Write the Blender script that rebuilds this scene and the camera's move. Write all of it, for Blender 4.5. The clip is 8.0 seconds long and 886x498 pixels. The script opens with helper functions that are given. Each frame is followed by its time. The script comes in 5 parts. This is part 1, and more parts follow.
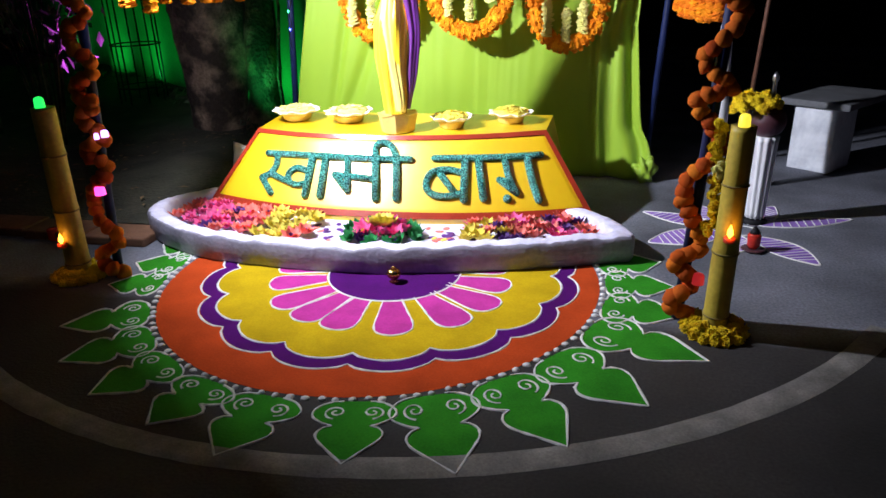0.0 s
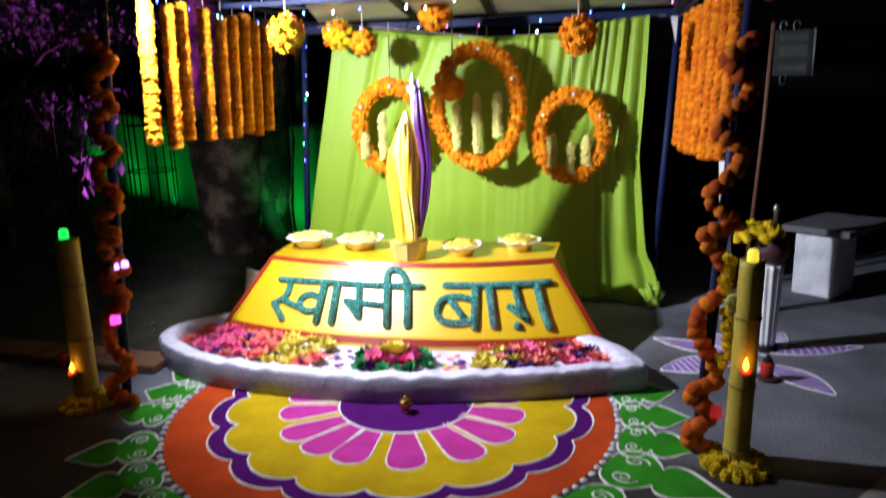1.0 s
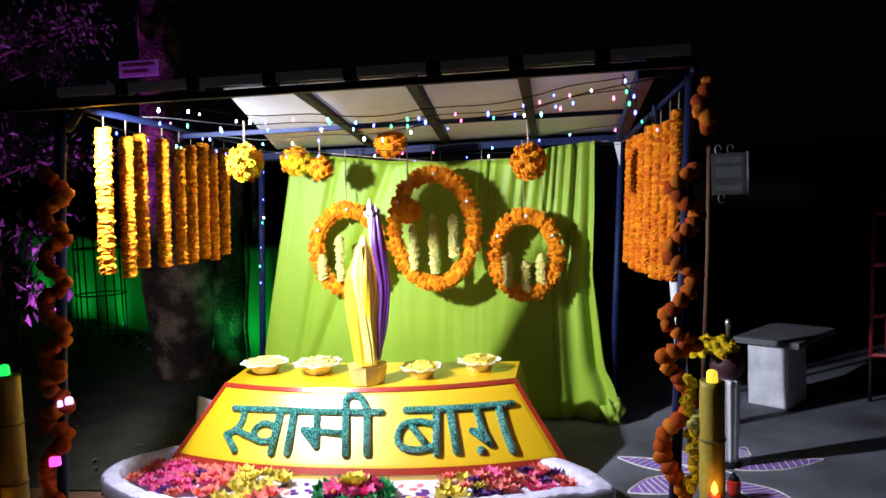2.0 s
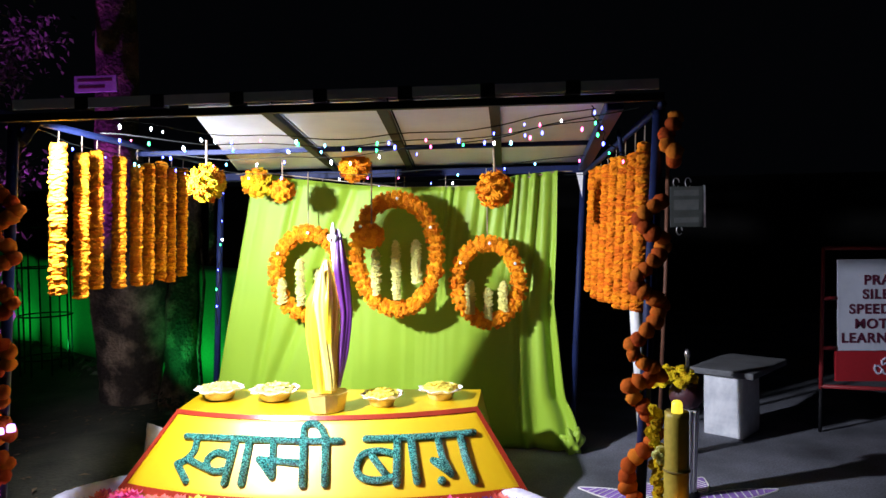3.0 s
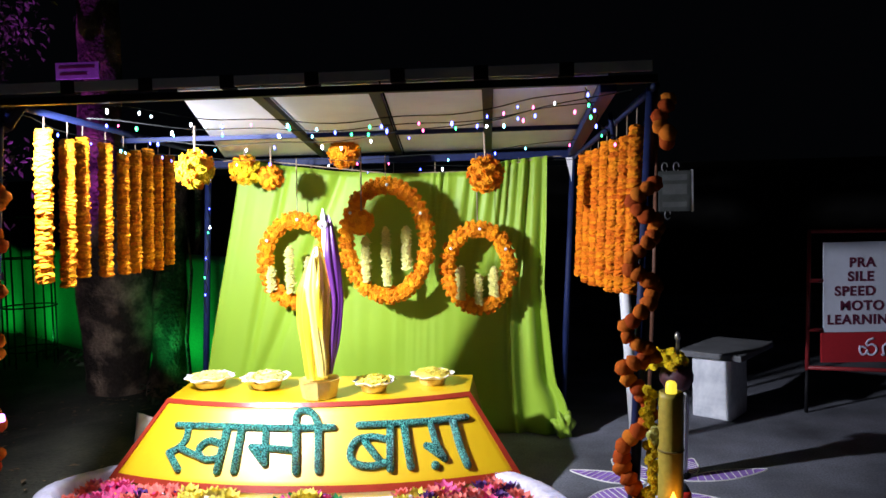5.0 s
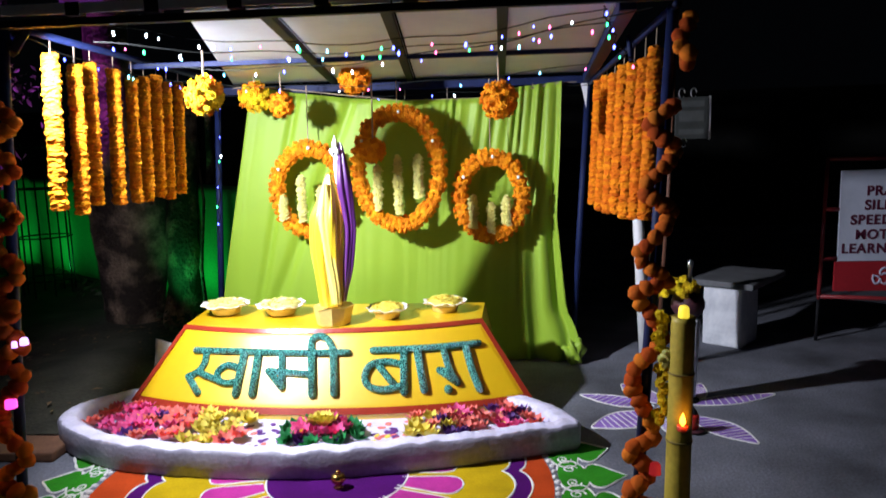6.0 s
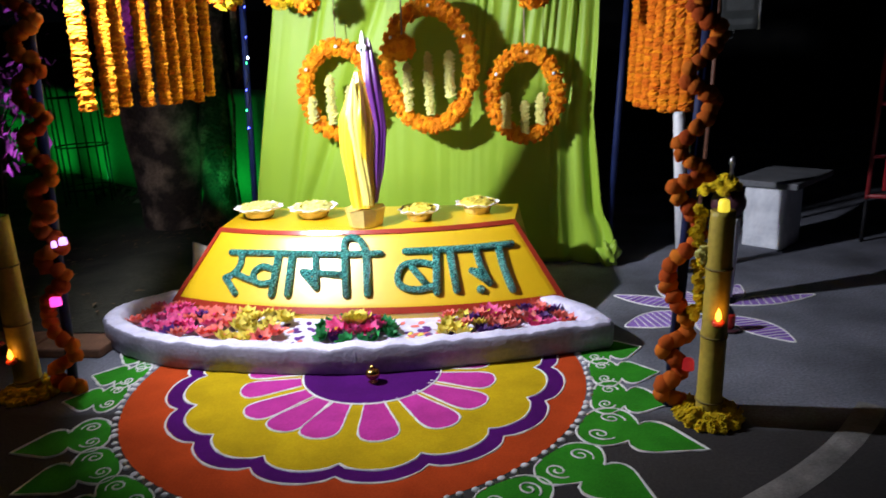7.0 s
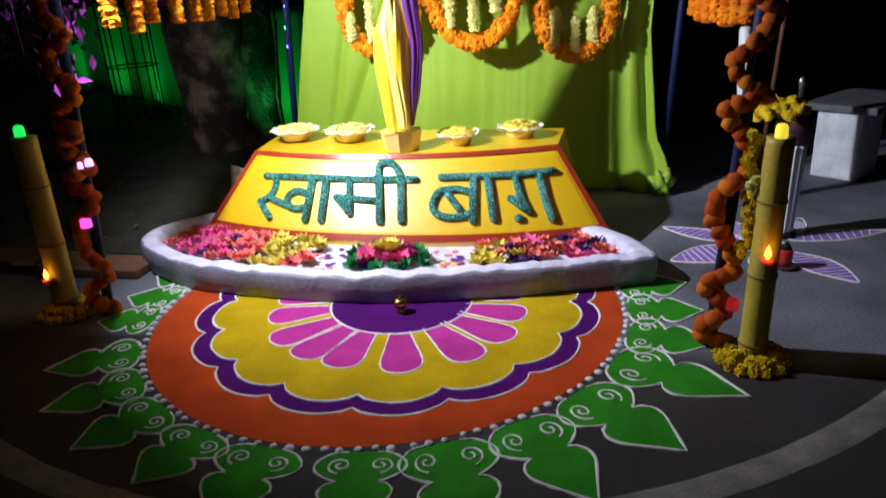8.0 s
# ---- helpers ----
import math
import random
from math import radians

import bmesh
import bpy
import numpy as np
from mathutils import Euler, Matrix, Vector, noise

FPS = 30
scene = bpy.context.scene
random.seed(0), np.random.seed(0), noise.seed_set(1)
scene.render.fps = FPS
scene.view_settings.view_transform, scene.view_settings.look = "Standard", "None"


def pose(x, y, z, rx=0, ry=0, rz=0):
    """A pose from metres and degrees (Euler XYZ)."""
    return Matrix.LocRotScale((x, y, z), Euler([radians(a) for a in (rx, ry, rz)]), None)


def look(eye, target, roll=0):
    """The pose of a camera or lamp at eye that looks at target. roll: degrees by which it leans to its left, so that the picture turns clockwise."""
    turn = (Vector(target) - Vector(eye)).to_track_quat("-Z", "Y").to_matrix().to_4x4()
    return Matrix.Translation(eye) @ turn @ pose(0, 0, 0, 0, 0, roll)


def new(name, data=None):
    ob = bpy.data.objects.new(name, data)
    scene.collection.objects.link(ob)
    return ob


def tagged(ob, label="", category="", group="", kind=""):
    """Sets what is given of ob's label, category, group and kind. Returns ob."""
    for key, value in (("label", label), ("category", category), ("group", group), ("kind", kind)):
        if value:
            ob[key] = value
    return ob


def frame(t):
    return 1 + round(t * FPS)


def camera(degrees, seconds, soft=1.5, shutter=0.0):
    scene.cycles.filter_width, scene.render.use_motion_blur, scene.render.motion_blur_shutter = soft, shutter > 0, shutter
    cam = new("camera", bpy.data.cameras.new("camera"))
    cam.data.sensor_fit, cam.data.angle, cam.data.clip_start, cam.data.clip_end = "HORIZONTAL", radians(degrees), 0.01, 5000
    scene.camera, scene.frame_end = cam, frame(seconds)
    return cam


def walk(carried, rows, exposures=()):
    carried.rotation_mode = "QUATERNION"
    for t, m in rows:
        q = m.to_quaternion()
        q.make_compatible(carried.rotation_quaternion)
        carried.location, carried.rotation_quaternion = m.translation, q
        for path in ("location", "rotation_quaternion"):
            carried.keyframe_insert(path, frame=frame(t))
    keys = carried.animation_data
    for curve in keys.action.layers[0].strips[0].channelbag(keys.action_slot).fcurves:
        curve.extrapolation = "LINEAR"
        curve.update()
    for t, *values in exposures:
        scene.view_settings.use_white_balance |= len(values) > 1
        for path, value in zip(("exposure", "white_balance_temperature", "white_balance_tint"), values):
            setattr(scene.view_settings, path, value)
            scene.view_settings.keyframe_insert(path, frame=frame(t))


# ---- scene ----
cam = camera(64.8, 8.0, soft=1.5, shutter=0.4)
PATH = [
    (0, (0.441, 0.12, 1.492), (0.045, 1.931, 0.742), -1.7),
    (0.5, (0.426, 0.118, 1.505), (0.003, 1.943, 0.804), -2.1),
    (1, (0.39, 0.097, 1.566), (-0.021, 2.005, 1.132), -1.6),
    (1.5, (0.368, 0.113, 1.608), (0.069, 2.078, 1.393), -1.7),
    (2, (0.366, 0.1, 1.633), (0.085, 2.076, 1.508), -2.3),
    (2.2, (0.366, 0.1, 1.633), (0.108, 2.08, 1.529), -2.3),
    (3.3, (0.298, 0.128, 1.635), (0.162, 2.123, 1.585), -0.9),
    (3.5, (0.298, 0.128, 1.635), (0.154, 2.122, 1.566), -1.4),
    (4, (0.269, 0.125, 1.625), (0.142, 2.12, 1.56), -2.0),
    (4.2, (0.269, 0.125, 1.625), (0.155, 2.121, 1.574), -2.2),
    (5.3, (0.272, 0.13, 1.611), (0.159, 2.123, 1.492), -1.3),
    (5.5, (0.272, 0.13, 1.611), (0.152, 2.121, 1.462), -1.4),
    (6, (0.257, 0.137, 1.582), (0.113, 2.113, 1.305), -1.6),
    (6.5, (0.243, 0.146, 1.543), (0.093, 2.101, 1.148), -2.0),
    (7, (0.269, 0.181, 1.511), (0.021, 2.095, 0.988), -2.7),
    (7.5, (0.323, 0.288, 1.504), (-0.061, 2.16, 0.914), -2.9),
    (8, (0.383, 0.356, 1.468), (-0.035, 2.175, 0.751), -3.4),
]
walk(cam, [(t, look(eye, target, roll)) for t, eye, target, roll in PATH], [(0, -0.13), (0.5, -0.20), (1, -0.41), (1.5, -0.41), (2, -0.32), (3.5, -0.11), (4.2, -0.17), (5.5, -0.23), (6, -0.41), (6.4, -0.51), (7, -0.57), (8, -0.59)])

# ---- world and lights ----
world = bpy.data.worlds.new("night")
scene.world = world
world.use_nodes = True
world.node_tree.nodes["Background"].inputs[0].default_value = (0.35, 0.42, 0.6, 1)
world.node_tree.nodes["Background"].inputs[1].default_value = 0.0024


def area_light(name, eye, target, size, watts, colour):
    d = bpy.data.lights.new(name, "AREA")
    d.shape, d.size, d.energy, d.color = "DISK", size, watts, colour
    ob = new(name, d)
    ob.matrix_world = look(eye, target)
    return ob


def point_light(name, at, watts, colour, radius=0.02):
    d = bpy.data.lights.new(name, "POINT")
    d.energy, d.color, d.shadow_soft_size = watts, colour, radius
    ob = new(name, d)
    ob.location = at
    return ob


def spot_light(name, eye, target, watts, colour, degrees, blend=0.6, radius=0.05):
    d = bpy.data.lights.new(name, "SPOT")
    d.energy, d.color, d.spot_size, d.spot_blend, d.shadow_soft_size = watts, colour, radians(degrees), blend, radius
    ob = new(name, d)
    ob.matrix_world = look(eye, target)
    return ob


LAMP, AIM = Vector((-1.80, 3.19, 2.10)), Vector((-0.52, 4.45, 1.03))
flood_beam = area_light("flood_beam", LAMP, AIM, 0.11, 147, (0.81, 0.838, 0.97))
flood_beam.data.spread = radians(140)
FENCE_END = Vector((-1.90, 6.14, 0))
for far in (0.5, 1.7, 2.9, 4.2, 5.7, 7.5):
    foot = FENCE_END + Vector((-0.794, 0.607, 0)) * far
    spot_light("green_beam", foot + Vector((-0.32, -0.42, 0.42)), foot + Vector((0, 0, 0.75)), 11, (0.03, 1.0, 0.2), 150, 0.9)
violet_beam = spot_light("violet_beam", (-3.7, 5.4, 0.3), (-3.92, 6.2, 3.5), 560, (0.64, 0.08, 1.0), 58, 0.4)
# Unseen weak fill, added far behind the camera to brighten camera-facing sides.
front_fill_glow = point_light("front_fill_glow", (-5.5, -6.5, 5.5), 30, (0.82, 0.88, 1.0), 0.15)


# ---- materials ----
def material(name, colour, rough=0.6, metal=0.0, vary=0.25, scale=6.0, fine=90.0, bump=0.25, depth=0.004, random_tint=0.0, hue=0.0,
             second=None, sharp=0.3, gloss=0.5, sheen=0.0, emit=0.0, trans=0.0):
    m = bpy.data.materials.new(name)
    m.use_nodes = True
    nt = m.node_tree
    n, l = nt.nodes, nt.links
    b = n["Principled BSDF"]
    b.inputs["Roughness"].default_value, b.inputs["Metallic"].default_value = rough, metal
    b.inputs["Specular IOR Level"].default_value = gloss
    b.inputs["Sheen Weight"].default_value = sheen
    b.inputs["Transmission Weight"].default_value = trans
    co = n.new("ShaderNodeTexCoord")
    big, small = n.new("ShaderNodeTexNoise"), n.new("ShaderNodeTexNoise")
    big.inputs["Scale"].default_value, big.inputs["Detail"].default_value = scale, 5
    small.inputs["Scale"].default_value, small.inputs["Detail"].default_value = fine, 3
    l.new(co.outputs["Object"], big.inputs["Vector"])
    l.new(co.outputs["Object"], small.inputs["Vector"])
    dark = [c * (1 - vary) for c in colour]
    light = list(second) if second else [min(1, c * (1 + vary * 0.7)) for c in colour]
    ramp = n.new("ShaderNodeMix")
    ramp.data_type = "RGBA"
    ramp.inputs[6].default_value, ramp.inputs[7].default_value = (*dark, 1), (*light, 1)
    stretch = n.new("ShaderNodeMapRange")
    stretch.inputs[1].default_value, stretch.inputs[2].default_value = sharp, 1 - sharp + (0.06 if sharp > 0.3 else 0)
    l.new(big.outputs[0], stretch.inputs[0])
    l.new(stretch.outputs[0], ramp.inputs[0])
    grain = n.new("ShaderNodeMix")
    grain.data_type, grain.blend_type = "RGBA", "OVERLAY"
    grain.inputs[0].default_value = min(1, vary * 1.2)
    l.new(ramp.outputs[2], grain.inputs[6])
    l.new(small.outputs[0], grain.inputs[7])
    out = grain.outputs[2]
    if random_tint or hue:
        info, hsv = n.new("ShaderNodeObjectInfo"), n.new("ShaderNodeHueSaturation")
        for k, (amount, mid) in enumerate(((hue, 0.5), (0.0, 1.0), (random_tint, 1.0))):
            if amount:
                r = n.new("ShaderNodeMapRange")
                r.inputs[3].default_value, r.inputs[4].default_value = mid - amount, mid + amount
                l.new(info.outputs["Random"], r.inputs[0])
                l.new(r.outputs[0], hsv.inputs[k])
        l.new(out, hsv.inputs["Color"])
        out = hsv.outputs[0]
    l.new(out, b.inputs["Base Color"])
    if emit:
        b.inputs["Emission Color"].default_value = (*colour, 1)
        b.inputs["Emission Strength"].default_value = emit
    if bump:
        bp = n.new("ShaderNodeBump")
        bp.inputs["Strength"].default_value, bp.inputs["Distance"].default_value = bump, depth
        l.new(small.outputs[0], bp.inputs["Height"])
        l.new(bp.outputs[0], b.inputs["Normal"])
    return m


def glow(name, colour, strength):
    m = bpy.data.materials.new(name)
    m.use_nodes = True
    b = m.node_tree.nodes["Principled BSDF"]
    b.inputs["Base Color"].default_value = (*colour, 1)
    b.inputs["Roughness"].default_value = 0.4
    b.inputs["Emission Color"].default_value = (*colour, 1)
    b.inputs["Emission Strength"].default_value = strength
    return m


ASPHALT = material("asphalt", (0.155, 0.162, 0.195), 0.85, vary=0.6, scale=1.6, fine=75, bump=0.5, depth=0.006)


def near_side_tint(mat, y, colour):
    """Multiplies the colour by a darker brown tint on the near side of a ragged line at y."""
    nt = mat.node_tree
    n, l = nt.nodes, nt.links
    base = n["Principled BSDF"].inputs["Base Color"]
    yard = base.links[0].from_socket
    co, axes, ragged, swing, add, rim = (n.new("ShaderNode" + k) for k in ("TexCoord", "SeparateXYZ", "TexNoise", "Math", "Math", "MapRange"))
    swing.operation, add.operation = "MULTIPLY", "ADD"
    swing.inputs[1].default_value = 0.45
    ragged.inputs["Scale"].default_value, ragged.inputs["Detail"].default_value = 1.8, 7
    l.new(co.outputs["Object"], axes.inputs[0])
    l.new(co.outputs["Object"], ragged.inputs["Vector"])
    l.new(ragged.outputs[0], swing.inputs[0])
    l.new(axes.outputs["Y"], add.inputs[0])
    l.new(swing.outputs[0], add.inputs[1])
    l.new(add.outputs[0], rim.inputs[0])
    rim.inputs[1].default_value, rim.inputs[2].default_value = y + 0.17, y + 0.31
    mix, tint = n.new("ShaderNodeMix"), n.new("ShaderNodeMix")
    mix.data_type = tint.data_type = "RGBA"
    tint.blend_type = "MULTIPLY"
    tint.inputs[0].default_value = 1.0
    tint.inputs[7].default_value = (*colour, 1)
    l.new(yard, tint.inputs[6])
    l.new(rim.outputs[0], mix.inputs[0])
    l.new(tint.outputs[2], mix.inputs[6])
    l.new(yard, mix.inputs[7])
    l.new(mix.outputs[2], base)


near_side_tint(ASPHALT, 2.93, (0.18, 0.155, 0.125))
SOIL = material("soil", (0.042, 0.040, 0.027), 0.95, vary=0.5, scale=3, fine=40, bump=0.8, depth=0.02)
LINE = material("road_paint", (0.20, 0.19, 0.175), 0.8, vary=0.4, scale=7, fine=120, bump=0.4)
P_ORANGE = material("orange_powder", (0.48, 0.058, 0.010), 0.95, gloss=0.12, vary=0.2, scale=5, fine=110, bump=0.5, depth=0.003)
P_YELLOW = material("yellow_powder", (0.53, 0.36, 0.006), 0.95, gloss=0.12, vary=0.18, scale=5, fine=110, bump=0.5, depth=0.003)
P_PURPLE = material("purple_powder", (0.075, 0.004, 0.125), 0.95, gloss=0.12, vary=0.2, scale=5, fine=110, bump=0.5, depth=0.003)
P_PINK = material("pink_powder", (0.50, 0.04, 0.29), 0.95, gloss=0.12, vary=0.18, scale=8, fine=110, bump=0.5, depth=0.003)
P_GREEN = material("green_powder", (0.030, 0.25, 0.014), 0.95, gloss=0.12, vary=0.25, scale=6, fine=110, bump=0.5, depth=0.003)
P_WHITE = material("white_powder", (0.78, 0.77, 0.75), 0.95, vary=0.15, scale=20, fine=200, bump=0.6, depth=0.004)
P_LILAC = material("lilac_powder", (0.30, 0.16, 0.55), 0.95, vary=0.25, scale=9, fine=200, bump=0.5, depth=0.003)
WHITE_PLASTER = material("whitewash", (0.68, 0.66, 0.84), 0.8, vary=0.2, scale=9, fine=45, bump=0.6, depth=0.012)
WALL_GREY = material("basin_wall_grey", (0.26, 0.25, 0.32), 0.45, vary=0.25, scale=6, fine=45, bump=0.4, depth=0.01)
YELLOW_PAINT = material("yellow_enamel", (0.80, 0.50, 0.005), 0.38, gloss=1.0, vary=0.05, scale=3, fine=25, bump=0.12, depth=0.004)
coat = YELLOW_PAINT.node_tree.nodes["Principled BSDF"].inputs
coat["Coat Weight"].default_value, coat["Coat Roughness"].default_value = 1.0, 0.25
RED_PAINT = material("red_enamel", (0.33, 0.034, 0.016), 0.25, vary=0.15, scale=6, fine=60, bump=0.2)
TEAL_GLITTER = material("teal_glitter", (0.0, 0.15, 0.125), 0.2, gloss=1.0, vary=0.5, scale=120, fine=260, bump=1.0, depth=0.02, second=(0.16, 0.78, 0.66), sharp=0.44)
CLOTH_LIME = material("lime_satin", (0.26, 0.42, 0.02), 0.55, vary=0.07, scale=2, fine=300, bump=0.1, depth=0.001, sheen=0.2)
SATIN_YELLOW = material("yellow_satin", (0.80, 0.55, 0.015), 0.34, gloss=1.0, vary=0.10, scale=5, fine=250, bump=0.1, depth=0.001, sheen=0.2)
SATIN_CREAM = material("pale_yellow_satin", (0.86, 0.72, 0.16), 0.30, gloss=1.0, vary=0.10, scale=5, fine=250, bump=0.1, depth=0.001, sheen=0.2)
SATIN_PURPLE = material("purple_satin", (0.085, 0.012, 0.135), 0.28, gloss=0.8, vary=0.15, scale=5, fine=250, bump=0.1, depth=0.001, sheen=0.2)
BLUE_STEEL = material("blue_steel", (0.010, 0.018, 0.072), 0.55, gloss=0.2, vary=0.25, scale=8, fine=70, bump=0.2)
BLACK_STEEL = material("black_steel", (0.012, 0.012, 0.014), 0.6, gloss=0.15, vary=0.3, scale=8, fine=70, bump=0.2)
BROWN_STEEL = material("rusty_steel", (0.17, 0.07, 0.04), 0.6, vary=0.35, scale=12, fine=80, bump=0.3)
RED_STEEL = material("red_steel", (0.30, 0.025, 0.03), 0.45, vary=0.2, scale=8, fine=70, bump=0.2)
WHITE_STEEL = material("white_paint", (0.75, 0.76, 0.78), 0.4, vary=0.1, scale=8, fine=70, bump=0.2)
SHEET = material("roof_sheet", (0.74, 0.80, 0.96), 0.5, vary=0.12, scale=2.5, fine=30, bump=0.25, depth=0.006)
ALU = material("aluminium_strip", (0.86, 0.86, 0.90), 0.4, metal=0.0, vary=0.15, scale=5, fine=60, bump=0.15)
MARIGOLD = material("orange_marigold", (0.90, 0.34, 0.014), 0.85, gloss=0.15, vary=0.15, scale=30, fine=150, bump=0.4, random_tint=0.14, hue=0.012)
MARIGOLD_RUST = material("rust_orange_marigold", (0.82, 0.225, 0.010), 0.85, gloss=0.15, vary=0.2, scale=30, fine=150, bump=0.4, random_tint=0.14, hue=0.012)
MARIGOLD_DEEP = material("deep_orange_marigold", (0.55, 0.12, 0.012), 0.85, gloss=0.15, vary=0.2, scale=30, fine=150, bump=0.4, random_tint=0.25, hue=0.012)
MARIGOLD_YELLOW = material("yellow_marigold", (0.80, 0.58, 0.02), 0.85, gloss=0.15, vary=0.2, scale=30, fine=150, bump=0.4, random_tint=0.2, hue=0.01)
PETAL_YELLOW = material("pale_yellow_petal", (0.85, 0.72, 0.12), 0.8, gloss=0.2, vary=0.12, scale=30, fine=150, bump=0.3)
BUD_WHITE = material("cream_blossom", (0.80, 0.76, 0.25), 0.75, vary=0.15, scale=30, fine=150, bump=0.4, random_tint=0.12)
STRING = material("cotton_thread", (0.38, 0.29, 0.20), 0.9, vary=0.2, bump=0.2)
WIRE = material("black_wire", (0.01, 0.012, 0.011), 0.7, gloss=0.08, vary=0.2, bump=0)
BAMBOO = material("bamboo", (0.50, 0.36, 0.045), 0.5, vary=0.22, scale=4, fine=50, bump=0.25, second=(0.56, 0.44, 0.06))
BAMBOO_NODE = material("bamboo_joint", (0.20, 0.15, 0.03), 0.7, vary=0.3, scale=9, fine=60, bump=0.4)
FOIL = material("yellow_foil", (0.80, 0.62, 0.18), 0.35, metal=0.1, vary=0.15, scale=12, fine=60, bump=0.4)
PAPER_WHITE = material("white_paper", (0.82, 0.82, 0.80), 0.7, vary=0.08, scale=20, fine=120, bump=0.2)
PLUM = material("plum_clay", (0.07, 0.022, 0.03), 0.5, vary=0.25, scale=12, fine=80, bump=0.3)
BRASS = material("brass", (0.55, 0.33, 0.09), 0.25, metal=1.0, vary=0.2, scale=20, fine=80, bump=0.15)
CONCRETE = material("concrete", (0.14, 0.145, 0.155), 0.85, vary=0.3, scale=4, fine=90, bump=0.5, depth=0.006)
BARK = material("bark", (0.085, 0.056, 0.043), 0.9, vary=0.5, scale=3.4, fine=34, bump=1.0, depth=0.04, second=(0.29, 0.20, 0.145), sharp=0.45)
BLOCK_WHITE = material("weathered_limewash", (0.80, 0.83, 0.90), 0.85, vary=0.25, scale=5, fine=38, bump=0.2, depth=0.004, second=(0.86, 0.88, 0.92), sharp=0.4)
LEAF = material("foliage", (0.085, 0.10, 0.06), 0.6, vary=0.4, scale=6, fine=60, bump=0.3)
LITTER = material("dry_leaf", (0.14, 0.09, 0.045), 0.8, vary=0.5, scale=9, fine=60, bump=0.2)
NET = material("green_netting", (0.05, 0.34, 0.12), 0.85, vary=0.3, scale=1.4, fine=60, bump=0.3)
KERB = material("kerb_stone", (0.16, 0.075, 0.04), 0.85, vary=0.35, scale=6, fine=80, bump=0.5)
DARK_WALL = material("dark_wall", (0.025, 0.024, 0.023), 0.9, vary=0.4, scale=2, fine=40, bump=0.4)
SIGN_WHITE = material("sign_face", (0.62, 0.66, 0.78), 0.5, vary=0.1, scale=4, fine=50, bump=0.1)
BOARD = material("weathered_board", (0.24, 0.25, 0.28), 0.7, vary=0.25, scale=6, fine=60, bump=0.2)
SIGN_RED = material("sign_red", (0.42, 0.02, 0.03), 0.5, vary=0.12, scale=4, fine=50, bump=0.1)
INK = material("dark_red_ink", (0.10, 0.012, 0.04), 0.6, vary=0.15, bump=0.1)
PLATE = material("grey_plate", (0.05, 0.055, 0.052), 0.5, vary=0.25, scale=6, fine=60, bump=0.2)
PLATE_DARK = material("faded_print", (0.085, 0.092, 0.09), 0.6, vary=0.25, bump=0.1)
GREY_METAL = material("bare_steel", (0.5, 0.5, 0.52), 0.3, metal=0.9, vary=0.15, bump=0.1)
PAPERS = {
    "coral": material("coral_paper", (0.80, 0.19, 0.15), 0.65, vary=0.12, fine=120, bump=0.15, random_tint=0.15),
    "pink": material("pink_paper", (0.78, 0.10, 0.30), 0.65, vary=0.12, fine=120, bump=0.15, random_tint=0.15),
    "violet": material("violet_paper", (0.10, 0.02, 0.20), 0.65, vary=0.12, fine=120, bump=0.15, random_tint=0.2),
    "yellow": material("yellow_paper", (0.80, 0.66, 0.10), 0.65, vary=0.12, fine=120, bump=0.15, random_tint=0.15),
    "green": material("green_paper", (0.015, 0.24, 0.06), 0.65, vary=0.12, fine=120, bump=0.15, random_tint=0.15),
}


# ---- mesh helpers ----
def finish(bm, smooth=False):
    bmesh.ops.recalc_face_normals(bm, faces=bm.faces)
    for f in bm.faces:
        f.smooth = smooth
    return bm


def mesh_of(name, bm, *mats):
    me = bpy.data.meshes.new(name)
    bm.to_mesh(me)
    bm.free()
    for m in mats:
        me.materials.append(m)
    return me


def part(name, bm, mat, parent=None, label="", smooth=None):
    if smooth is not None:
        finish(bm, smooth)
    ob = new(name, mesh_of(name, bm, *(mat if isinstance(mat, (list, tuple)) else (mat,))))
    if parent is not None:
        ob.parent = parent
    return tagged(ob, label)


def piece(name, me, m, parent=None):
    ob = new(name, me)
    ob.matrix_basis = m
    if parent is not None:
        ob.parent = parent
    return ob


def thing(name, at=(0, 0, 0), label="", category="", group="", kind=""):
    ob = new(name)
    ob.empty_display_size = 0.05
    ob.location = at
    return tagged(ob, label, category, group, kind)


def box(bm, x0, x1, y0, y1, z0, z1, bevel=0.0, m=None):
    made = bmesh.ops.create_cube(bm, size=1)["verts"]
    for v in made:
        v.co = Vector((x0 + (v.co.x + 0.5) * (x1 - x0), y0 + (v.co.y + 0.5) * (y1 - y0), z0 + (v.co.z + 0.5) * (z1 - z0)))
    if bevel:
        edges = list({e for v in made for e in v.link_edges})
        out = bmesh.ops.bevel(bm, geom=edges, offset=bevel, segments=2, affect="EDGES", profile=0.6)
        made = list({v for f in out["faces"] for v in f.verts} | {v for v in made if v.is_valid})
    if m is not None:
        bmesh.ops.transform(bm, matrix=m, verts=[v for v in made if v.is_valid])
    return bm


